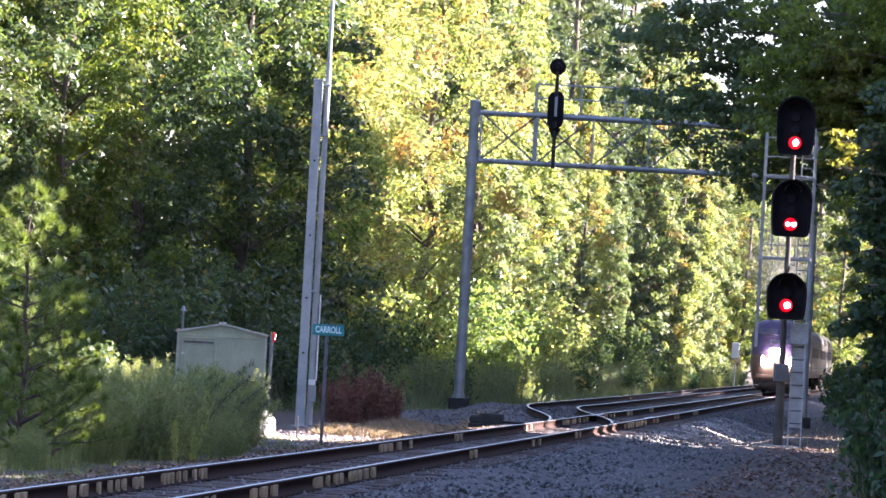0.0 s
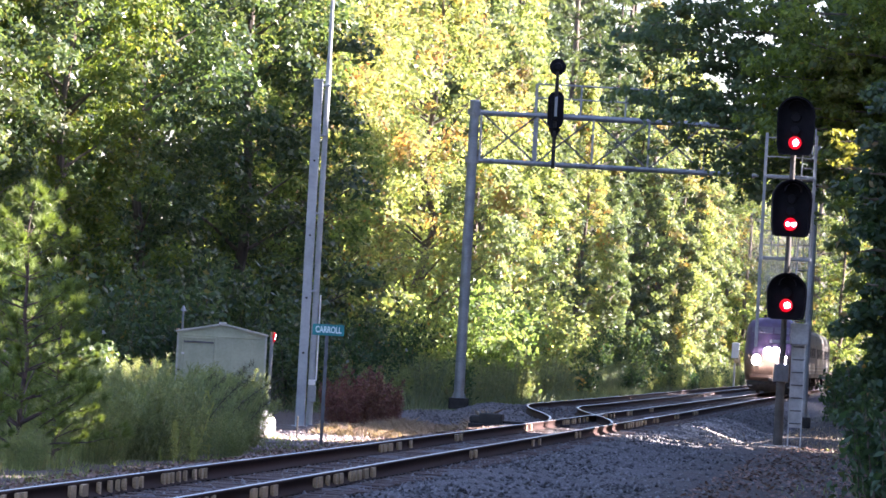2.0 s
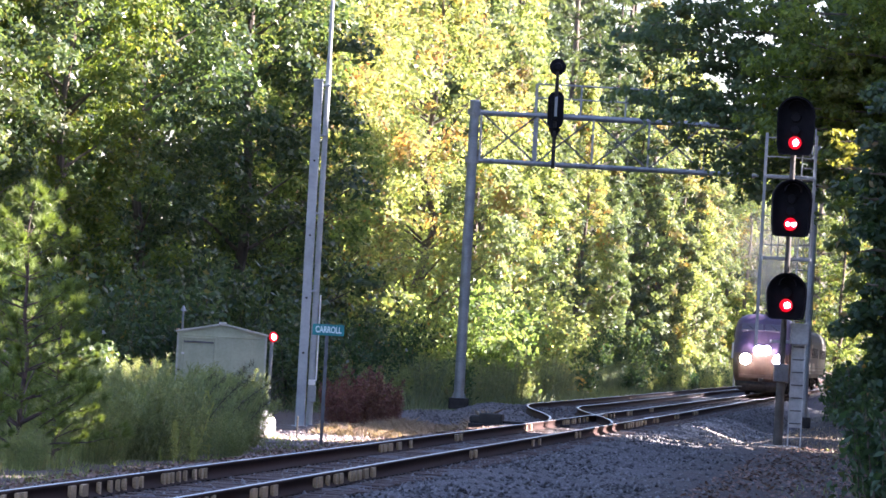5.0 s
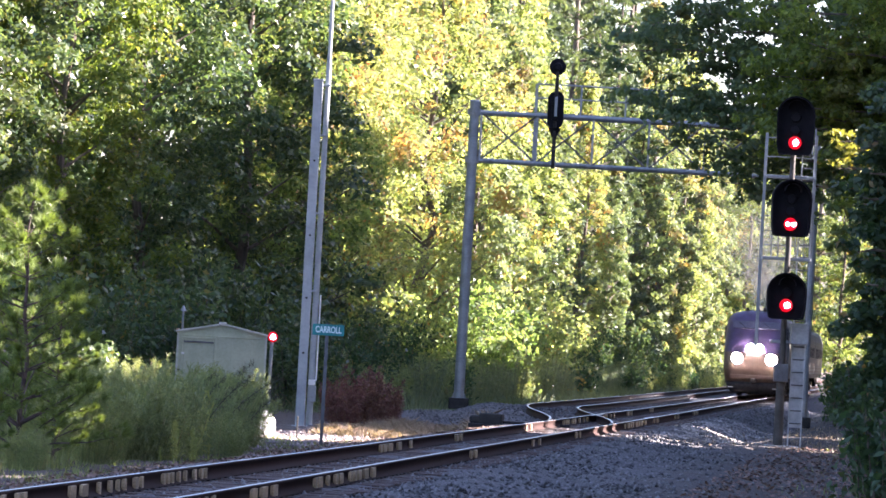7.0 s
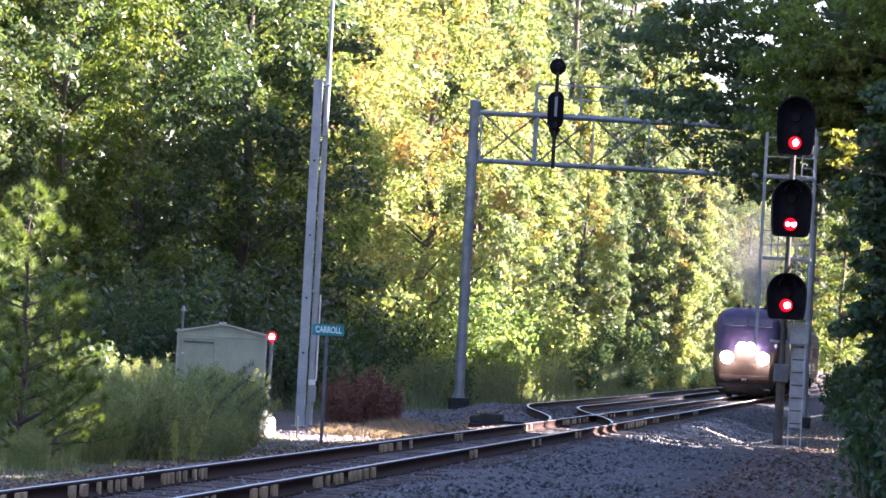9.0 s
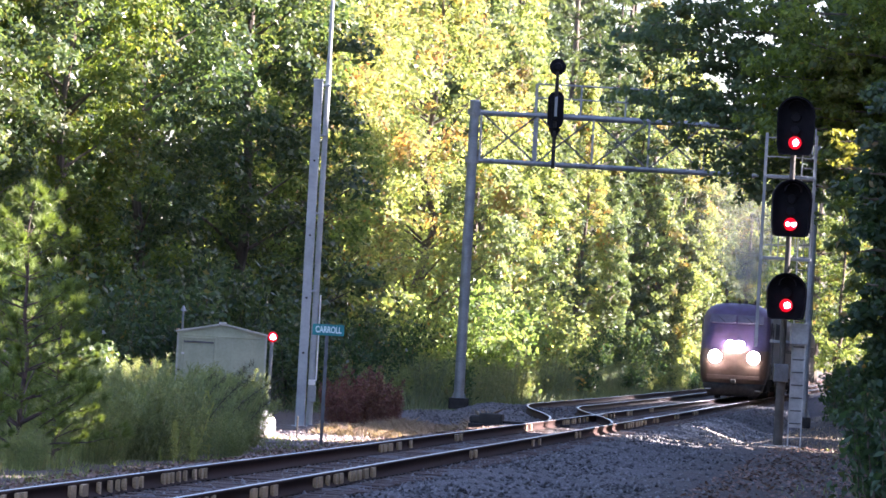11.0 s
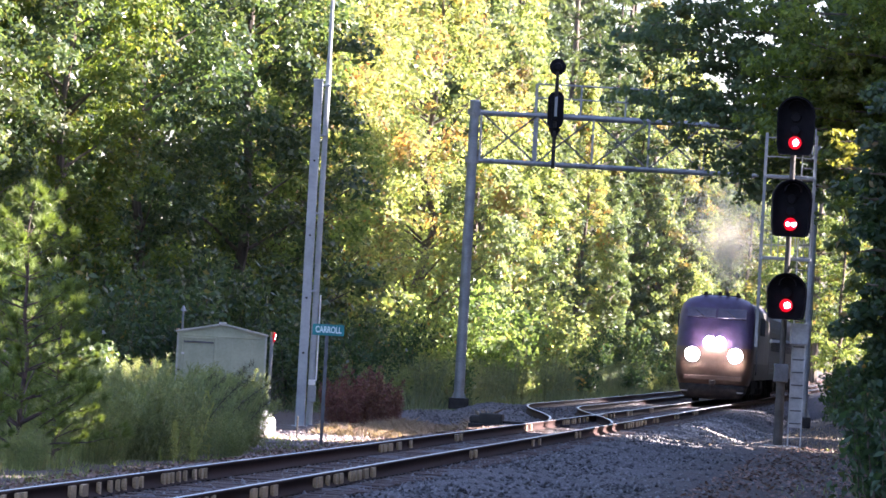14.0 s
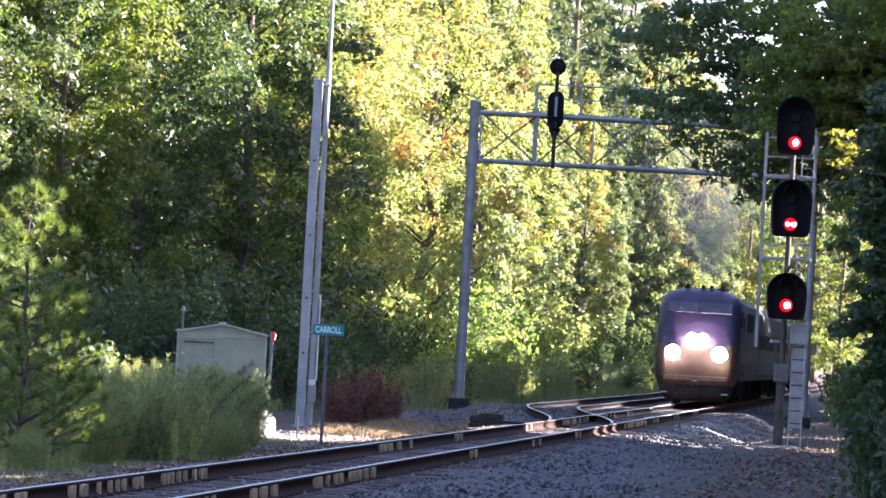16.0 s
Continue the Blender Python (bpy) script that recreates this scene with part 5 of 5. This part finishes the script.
def build_near_plants():
    rng = random.Random(8)
    used = set()

    def put(src, m, s):
        if src in used:
            ob = copy_thing(src, m)
        else:
            used.add(src)
            ob = src
            ob.matrix_basis = m
        ob.scale = (s, s, s)

    # young pines at the shed's side of the line
    yp = young_pine(71, 4.8, "young bright green pine beside the track")
    put(yp, pose(-6.36, 78, -0.65, 0, 0, 30), 0.92)
    put(yp, pose(-7.75, 85, -0.65, 0, 0, 130), 0.86)
    put(yp, pose(-6.05, 81, -0.65, 0, 0, 220), 0.6)
    put(yp, pose(-6.9, 74, -0.65, 0, 0, 300), 0.5)
    # feathery weeds between the pine and the shed
    wd = [shrub(80 + i, 1.75, 0.9, 4200, 0.2, WEED, "tall_weed", "feathery grey-green tall weed in front of the shed", "tall weeds", slim=0.034, spiky=True) for i in range(3)]
    for i in range(38):
        y = rng.uniform(84, 118)
        lo, hi = -784 / 8961 * y, -348 / 8961 * y
        x = rng.uniform(lo - 0.4, hi)
        limit = -7.727 + 0.094 * y - 3.2
        x = min(x, limit)
        put(wd[i % 3], pose(x, y, -0.66, rng.uniform(-6, 6), rng.uniform(1, 16), rng.uniform(0, 60)), rng.uniform(0.4, 1.02) if x < -0.056 * y else rng.uniform(0.35, 0.88))
    for i in range(13):
        y = rng.uniform(74, 88)
        put(wd[i % 3], pose(rng.uniform(-0.089, -0.058) * y, y, -0.66, rng.uniform(-6, 6), rng.uniform(-4, 12), rng.uniform(0, 60)), rng.uniform(0.35, 0.72))
    for i in range(16):
        y = rng.uniform(96, 110)
        put(wd[i % 3], pose(rng.uniform(-0.046, -0.0352) * y, y, -0.66, 0, rng.uniform(0, 10), rng.uniform(0, 60)), rng.uniform(0.5, 0.85))
    # thin leaning plumes above the weeds, and one pale tuft behind them
    pl = [shrub(84 + i, 1.75, 0.32, 1500, 0.15, WEED, "tall_weed", "slender leaning weed plume in front of the shed", "tall weeds", slim=0.035, spiky=True) for i in range(2)]
    for i in range(34):
        y = rng.uniform(88, 112)
        x = min(rng.uniform(-0.072, -0.036) * y, -7.727 + 0.094 * y - 3.3)
        put(pl[i % 2], pose(x, y, -0.66, rng.uniform(-8, 8), rng.uniform(8, 27), rng.uniform(-30, 30)), rng.uniform(0.62, 1.0) if x < -0.05 * y else rng.uniform(0.6, 0.92))
    tuft = shrub(87, 1.35, 0.5, 1500, 0.12, DRY, "dry_tuft", "pale pinkish dry plume grass near the shed", "dry tufts", slim=0.06, spiky=True)
    put(tuft, pose(-7.05, 126, -0.66), 1.0)
    put(tuft, pose(-7.45, 127, -0.66, 0, 0, 90), 0.85)
    # a sunlit bush between the pine and the shed
    sb = shrub(88, 1.75, 0.95, 2600, 0.15, LEAF_EDGE, "shrub", "light green leafy bush among the tall weeds", "leafy bushes", slim=0.6)
    put(sb, pose(-7.75, 117, -0.66, 0, 0, 20), 1.0)
    put(sb, pose(-8.3, 114, -0.66, 0, 0, 120), 0.95)
    put(sb, pose(-7.1, 123, -0.66, 0, 0, 220), 0.7)
    # brush round the shed and along the siding
    br = [shrub(90, 1.6, 1.1, 1100, 0.18, LEAF_DEEP, "shrub", "low green brush along the siding", "brush along the siding")]
    br += [shrub(91 + i, 1.7, 1.0, 2100, 0.22, WEED, "tall_weed", "soft grey-green weeds along the siding", "weeds along the siding", slim=0.07, spiky=True) for i in range(2)]
    under = [shrub(105 + i, 3.9, 2.0, 2600, 0.22, LEAF_DEEP if i else LEAF_GLOSS_SHADED, "sapling", "green sapling darkened for the shade behind the shed", "saplings round the shed") for i in range(2)]
    for i in range(88):
        a = 158 + 340 * (i / 88) ** 1.5
        put(br[(1, 2, 0, 2)[i % 4]], at_ground(-7.4 - siding_gap(a) * 0.35 - rng.uniform(0, 3.0), a, rng.uniform(0, 360)), rng.uniform(0.7, 1.2))
    for k, (x, y, s) in enumerate(((-7.9, 150, 1.0), (-8.9, 147, 0.85), (-4.2, 156, 0.8), (-3.2, 160, 0.7), (-5.2, 160, 1.0), (-9.8, 141, 0.9), (-10.9, 133, 1.05), (-2.2, 165, 0.65), (-7.2, 158, 1.2), (-9.2, 160, 1.25))):
        put(under[k % 2], pose(x, y, -0.62, 0, 0, rng.uniform(0, 360)), s)
    # same sapling in paler leaf, standing in for sunlit ones
    light = [shrub(107 + i, 3.9, 2.0, 2600, 0.22, LEAF_SUN if i else LEAF_GOLD, "sapling", "sapling toned pale yellow-green as if sunlit at the wood's edge", "saplings along the siding") for i in range(2)]
    for i in range(52):
        a = 186 + 3.4 * i
        put(light[i % 2] if 196 < a < 300 and i % 4 else under[(i * 7 // 3) % 2], at_ground(-10.6 - rng.uniform(0, 2.6) - 1.6 * (1 - step(a, 190, 230)), a, rng.uniform(0, 360)), rng.uniform(0.5, 1.0) if i % 3 else rng.uniform(0.9, 1.35))
    for r, a, s in ((-10.0, 207, 0.9), (-9.8, 211, 1.2), (-10.3, 214, 1.1), (-10.6, 218, 0.85)):
        put(light[1], at_ground(r, a, 40 * a), s)
    # russet brush behind the name sign
    rb = shrub(95, 1.75, 0.95, 2600, 0.13, RUSSET, "russet_shrub", "dry russet brown brush behind the sign", "russet brush", slim=0.2, spiky=True)
    for x, y, s in ((-2.35, 133, 0.7), (-1.75, 134, 0.82), (-1.3, 135, 0.62), (-2.7, 137, 0.66), (-1.95, 138, 0.9), (-1.35, 139, 0.7)):
        put(rb, pose(x, y, -0.64, 0, 0, rng.uniform(0, 360)), s)
    grass_patch("dry_grass", 31, -6.2, -3.5, 117, 136, 13000, 0.33, DRY, "dry straw-coloured grass beside the ballast", 0.75)
    leaf_litter("leaf_litter", 36, -4.6, -1.4, 44, 118, 12000)
    leaf_litter("leaf_litter", 37, 4.6, 9.0, 60, 118, 6000)
    grass_patch("grass", 32, -9.5, -3.4, 60, 112, 14000, 0.15, WEED, "rough green grass beside the ballast")
    grass_patch("rough_grass", 35, -7.6, -5.2, 68, 102, 3500, 0.34, WEED, "tangled green grass and weeds beside the rail")
    grass_patch("dry_straw", 38, 2.4, 6.4, 116, 162, 1600, 0.16, DRY, "thin dry straw on the ballast shoulder")
    grass_patch("verge_grass", 33, -12.5, -6.4, 150, 320, 26000, 0.8, VERGE, "tall rough grass along the siding")
    grass_patch("bank_grass", 34, 5.8, 11, 70, 150, 1800, 0.18, WEED, "sparse grass on the right-of-way")


def limb_tree(seed, m, height, limbs, leaves, size, mat, label, name="edge_tree", spread=0.8, group="trees beside the mast signal"):
    """A tree whose named limbs reach out sideways: (height, direction, length, rise)."""
    rng = np.random.default_rng(seed)
    t = thing(name, m, label, "tree", group)
    tr = fresh()
    bent_limb(tr, (0, 0, -0.3), (0, 0, height), 0.018 * height + 0.03, 0.04, rng, 6)
    cs, rs = [], []
    for z, q, ln, rise in limbs:
        q = radians(q)
        tip = Vector((ln * math.cos(q), ln * math.sin(q), z + rise))
        pts = bent_limb(tr, (0, 0, z), tip, 0.05, 0.012, rng, 5)
        k = max(4, int(ln * 5))
        for i in range(k):
            f = 0.25 + 0.8 * (i + rng.uniform(0, 1)) / k
            c = Vector((0, 0, z)).lerp(tip, f) + Vector(rng.normal(0, spread * 0.45, 3))
            cs.append(tuple(c))
            rs.append(rng.uniform(0.25, 0.6) * spread)
    part("trunk", tr, BARK, t)
    at, d = clumps_to_leaves(np.array(cs), np.array(rs), leaves, rng)
    part("crown", leaf_mesh("crown", at, d, size, rng, slim=0.6), mat, t)
    return t


def seed_stalk(seed, height, lean, mat, label, bushy=1.0):
    """One tall weed: a stem that bows over, with narrow leaves and a feathery head."""
    rng = np.random.default_rng(seed)
    t = thing("weed_stalk", Matrix(), label, "weed", "weed stalks")
    st = fresh()
    way = [np.array([lean * f ** 1.7, 0.04 * math.sin(5 * f), height * (f - 0.08 * f * f)]) for f in np.linspace(0, 1, 9)]
    way[0][2] = -0.05
    for k, (a, b) in enumerate(zip(way, way[1:])):
        tube(st, a, b, 0.014 - 0.0012 * k, 0.0128 - 0.0012 * k, 6, caps=False)
    part("stalk", st, mat, t)
    f = rng.uniform(0.1, 1, 420) ** 0.7
    at = np.stack([np.interp(f, np.linspace(0, 1, 9), [w[c] for w in way]) for c in range(3)], -1)
    at += rng.normal(0, 1, at.shape) * (0.035 + 0.03 * np.sin(3.1 * f))[:, None] * bushy
    part("foliage", leaf_mesh("foliage", at, rng.normal(0, 1, at.shape) * np.array([1, 1, 0.2]), 0.09, rng, slim=0.10, lift=0.0, three=True), mat, t)
    return t


def build_weed_stalks():
    """Dark bowed seed stalks and a few yellow ones at the edge of the weeds."""
    rng = random.Random(15)
    dark = [seed_stalk(140 + i, 1.75 + 0.1 * i, 0.75 + 0.3 * i, SEED_STALK, "dark brown-green weed stalk bowing over the weeds before the shed") for i in range(3)]
    pale = [seed_stalk(145 + i, 0.85, 0.06, WEED_PALE, "yellow upright weed stalk at the edge of the weeds", 0.42) for i in range(2)]
    used = set()

    def put(src, m, s):
        ob = copy_thing(src, m) if src in used else src
        used.add(src)
        ob.matrix_basis = m
        ob.scale = (s, s, s)

    for i, (k, y, s) in enumerate(((-0.0475, 92, 1.0), (-0.0492, 96, 0.92), (-0.0445, 93, 0.95), (-0.0412, 98, 0.85), (-0.0462, 100, 1.0), (-0.0535, 97, 0.8), (-0.0392, 95, 0.75), (-0.0585, 95, 0.72), (-0.0505, 103, 1.02))):
        put(dark[(1, 0, 2)[i % 3]], pose(k * y, y, -0.66, 0, rng.uniform(-6, 8), rng.uniform(-30, 30)), s)
    for i, (k, y, s) in enumerate(((-0.0508, 84, 0.95), (-0.0472, 85, 0.8), (-0.0503, 86, 0.8), (-0.0468, 86, 0.6), (-0.0535, 84.5, 0.4), (-0.0440, 87, 0.45))):
        put(pale[i % 2], pose(k * y, y, -0.66, rng.uniform(-3, 3), rng.uniform(-4, 4), rng.uniform(0, 360)), s)
    soft = [shrub(150 + i, 1.6, 0.8, 1500, 0.2, VERGE, "tall_weed", "soft grey-green weeds along the siding", "weeds along the siding", slim=0.05, spiky=True) for i in range(2)]
    for i in range(44):
        a = 172 + 2.9 * i + rng.uniform(-1, 1)
        put(soft[i % 2], at_ground(-6.6 - float(siding_gap(a)) * 0.35 - rng.uniform(0.6, 2.2), a, rng.uniform(0, 360)), rng.uniform(0.7, 1.15))
    # yellow leaf colour makes this shaded clump look sunlit
    tuft = shrub(149, 1.25, 0.75, 900, 0.17, WEED_PALE, "tall_weed", "weed clump coloured yellow-green as if sunlit among the grey-green weeds", "tall weeds", slim=0.09, spiky=True)
    tuft.matrix_basis = pose(-0.0512 * 88.5, 88.5, -0.66, 0, 6, 40)


def build_right_edge():
    rng = np.random.default_rng(77)
    # a broad tree beyond the mast signal, its limbs reaching out over the line
    limbs = [(6.55 + 0.31 * i, 180 + rng.uniform(-12, 12), (7.2 + 2.4 * min(1, i / 11)) * rng.uniform(0.72, 1.05), rng.uniform(-0.2, 0.8)) for i in range(18)]
    limb_tree(1, pose(13.6, 136, -0.2), 13.0, limbs, 22000, 0.2, LEAF_EDGE, "dark leafy tree whose limbs overhang the tracks", spread=0.9)
    limbs = [(6.5 + 0.26 * i, 180 + rng.uniform(-40, 40), rng.uniform(2.2, 5.6), rng.uniform(0, 0.6)) for i in range(22)]
    limbs += [(7.9 + 0.25 * i, 180 + rng.uniform(-18, 18), rng.uniform(3.8, 5.4), rng.uniform(0, 0.4)) for i in range(8)]
    limb_tree(3, pose(13.2, 128, -0.3), 12.2, limbs, 38000, 0.17, LEAF_BACKLIT, "green leafy tree beside the mast signal", spread=0.95)
    limbs = [(3.2 + 0.3 * i, 180 + rng.uniform(-50, 50), rng.uniform(0.6, 1.7), rng.uniform(0, 0.4)) for i in range(12)]
    limb_tree(4, pose(9.6, 100, -0.3), 8.2, limbs, 4500, 0.17, LEAF_MID, "small leafy tree at the edge of the right-of-way", spread=0.6)
    limbs = [(6.55 + 0.09 * i, 180 + rng.uniform(-20, 20), rng.uniform(0.8, 1.5), rng.uniform(-0.1, 0.2)) for i in range(9)]
    limb_tree(6, pose(10.6, 119.6, -0.3), 8.0, limbs, 700, 0.13, LEAF_YELLOW, "slim tree with yellowing leaves beside the mast signal", spread=0.42)
    dark = [shrub(110 + i, 1.5, 1.1, 1000, 0.18, LEAF_DEEP, "shrub", "dark low brush at the edge of the right-of-way", "brush by the mast signal") for i in range(2)]
    spots = [(12.0, 117, 0.8), (12.3, 121, 1.0), (11.3, 110, 0.7), (10.3, 100, 0.7), (9.7, 94, 0.7), (8.9, 88, 0.7), (8.2, 82, 0.7), (7.5, 77, 0.65), (6.3, 69, 0.85), (6.6, 66, 0.95), (7.6, 74, 1.0), (12.6, 134, 1.2), (13.4, 142, 1.3), (14.2, 150, 1.4)]
    spots += [(-7.727 + 0.094 * a + 6.4 - step(a, 200, 260) * 1.6 + 0.7 * math.sin(a), a, 1.0 + 0.3 * math.sin(a * 1.7)) for a in range(160, 330, 7)]
    for k, (x, y, sc) in enumerate(spots):
        m = pose(x, y, -0.25, 0, 0, 77 * k)
        ob = dark[k] if k < 2 else copy_thing(dark[k % 2], m)
        ob.matrix_basis = m
        ob.scale = (sc, sc, sc)
    limbs = [(0.4 + 0.3 * i, 180 + rng.uniform(-80, 80), rng.uniform(0.55, 1.0) + 0.25 * math.sin(i * 0.9), rng.uniform(-0.1, 0.4)) for i in range(22)]
    limbs += [(3.5 + 0.15 * i, 180 + rng.uniform(-30, 30), rng.uniform(0.9, 1.2), rng.uniform(-0.1, 0.3)) for i in range(10)]
    limbs += [(1.8 + 0.2 * i, 180 + rng.uniform(-30, 30), rng.uniform(0.72, 1.0), rng.uniform(-0.2, 0.2)) for i in range(10)]
    limb_tree(2, pose(6.85, 70, -0.2), 7.4, limbs, 19500, 0.125, LEAF_DEEP, "dark vine-covered tree at the edge of the right-of-way", spread=0.5)


# ================= build =================
build_ground()
build_stones()
build_streaks()
build_main_track()
build_siding()
build_switch_machine()
build_bridge()
build_mast_signal()
build_poles()
build_sign()
build_shed()
loco = build_loco()
coaches = [build_coach(k) for k in range(3)]
plumes = [build_smoke(5, 11.0, 3.2, 36000, 1.2), build_smoke(9, 30.0, 5.6, 62000, 2.1)]
build_woods()
build_near_plants()
build_weed_stalks()
build_right_edge()


# ================= what moves =================
def train_front(t):
    """How far along the line the locomotive's nose stands at t seconds."""
    return 287.4 - 5.17 * t - 0.094 * t * t


def motions():
    times = [0.5 * i for i in range(33)]
    walk(loco, [(t, on_line(0, train_front(t))) for t in times])
    for k, p in enumerate(plumes):
        walk(p, [(t, on_line(-0.02 * t * k, train_front(t) + 0.3 * k * (16 - t) * 0.1, 0.25 * math.sin(0.5 * t + k))) for t in times])
    ticks = [i / 15 for i in range(241)]
    for wheel, y in ROLLING:
        walk(wheel, [(t, pose(0, y, 0.53, math.degrees((train_front(0) - train_front(t)) / 0.5))) for t in ticks])
    # turning the discs stands in for brightness: the ditch lights flash by turns until both burn steadily; the red
    # light by the shed comes and goes
    for side, rows in ((-1, ((0, 82), (0.8, 82), (1.1, 15), (1.4, 20), (1.7, 62), (2.0, 35), (2.4, 0), (2.8, 62), (3.2, 15), (3.6, 0), (16, 0))),
                       (1, ((0, -95), (0.5, -95), (0.8, -20), (1.2, -65), (1.5, -95), (3.3, -95), (3.6, -50), (4.0, -15), (4.6, 0), (16, 0)))):
        walk(FLASHERS[side], [(t, pose(side * 0.83, 0.04, 1.86, 0, 0, q)) for t, q in rows])
    walk(FLASHERS["shed"], [(t, pose(0, 0, 2.22, 0, 0, q)) for t, q in ((0, 94), (3.0, 94), (3.4, 66), (4.0, 45), (6.4, 30), (9.0, 0), (12.0, 35), (13.0, 60), (13.6, 94), (16, 94))])
    for k, c in enumerate(coaches):
        walk(c, [(t, on_line(0, train_front(t) + 21.6 + 26.0 * k)) for t in times])


motions()
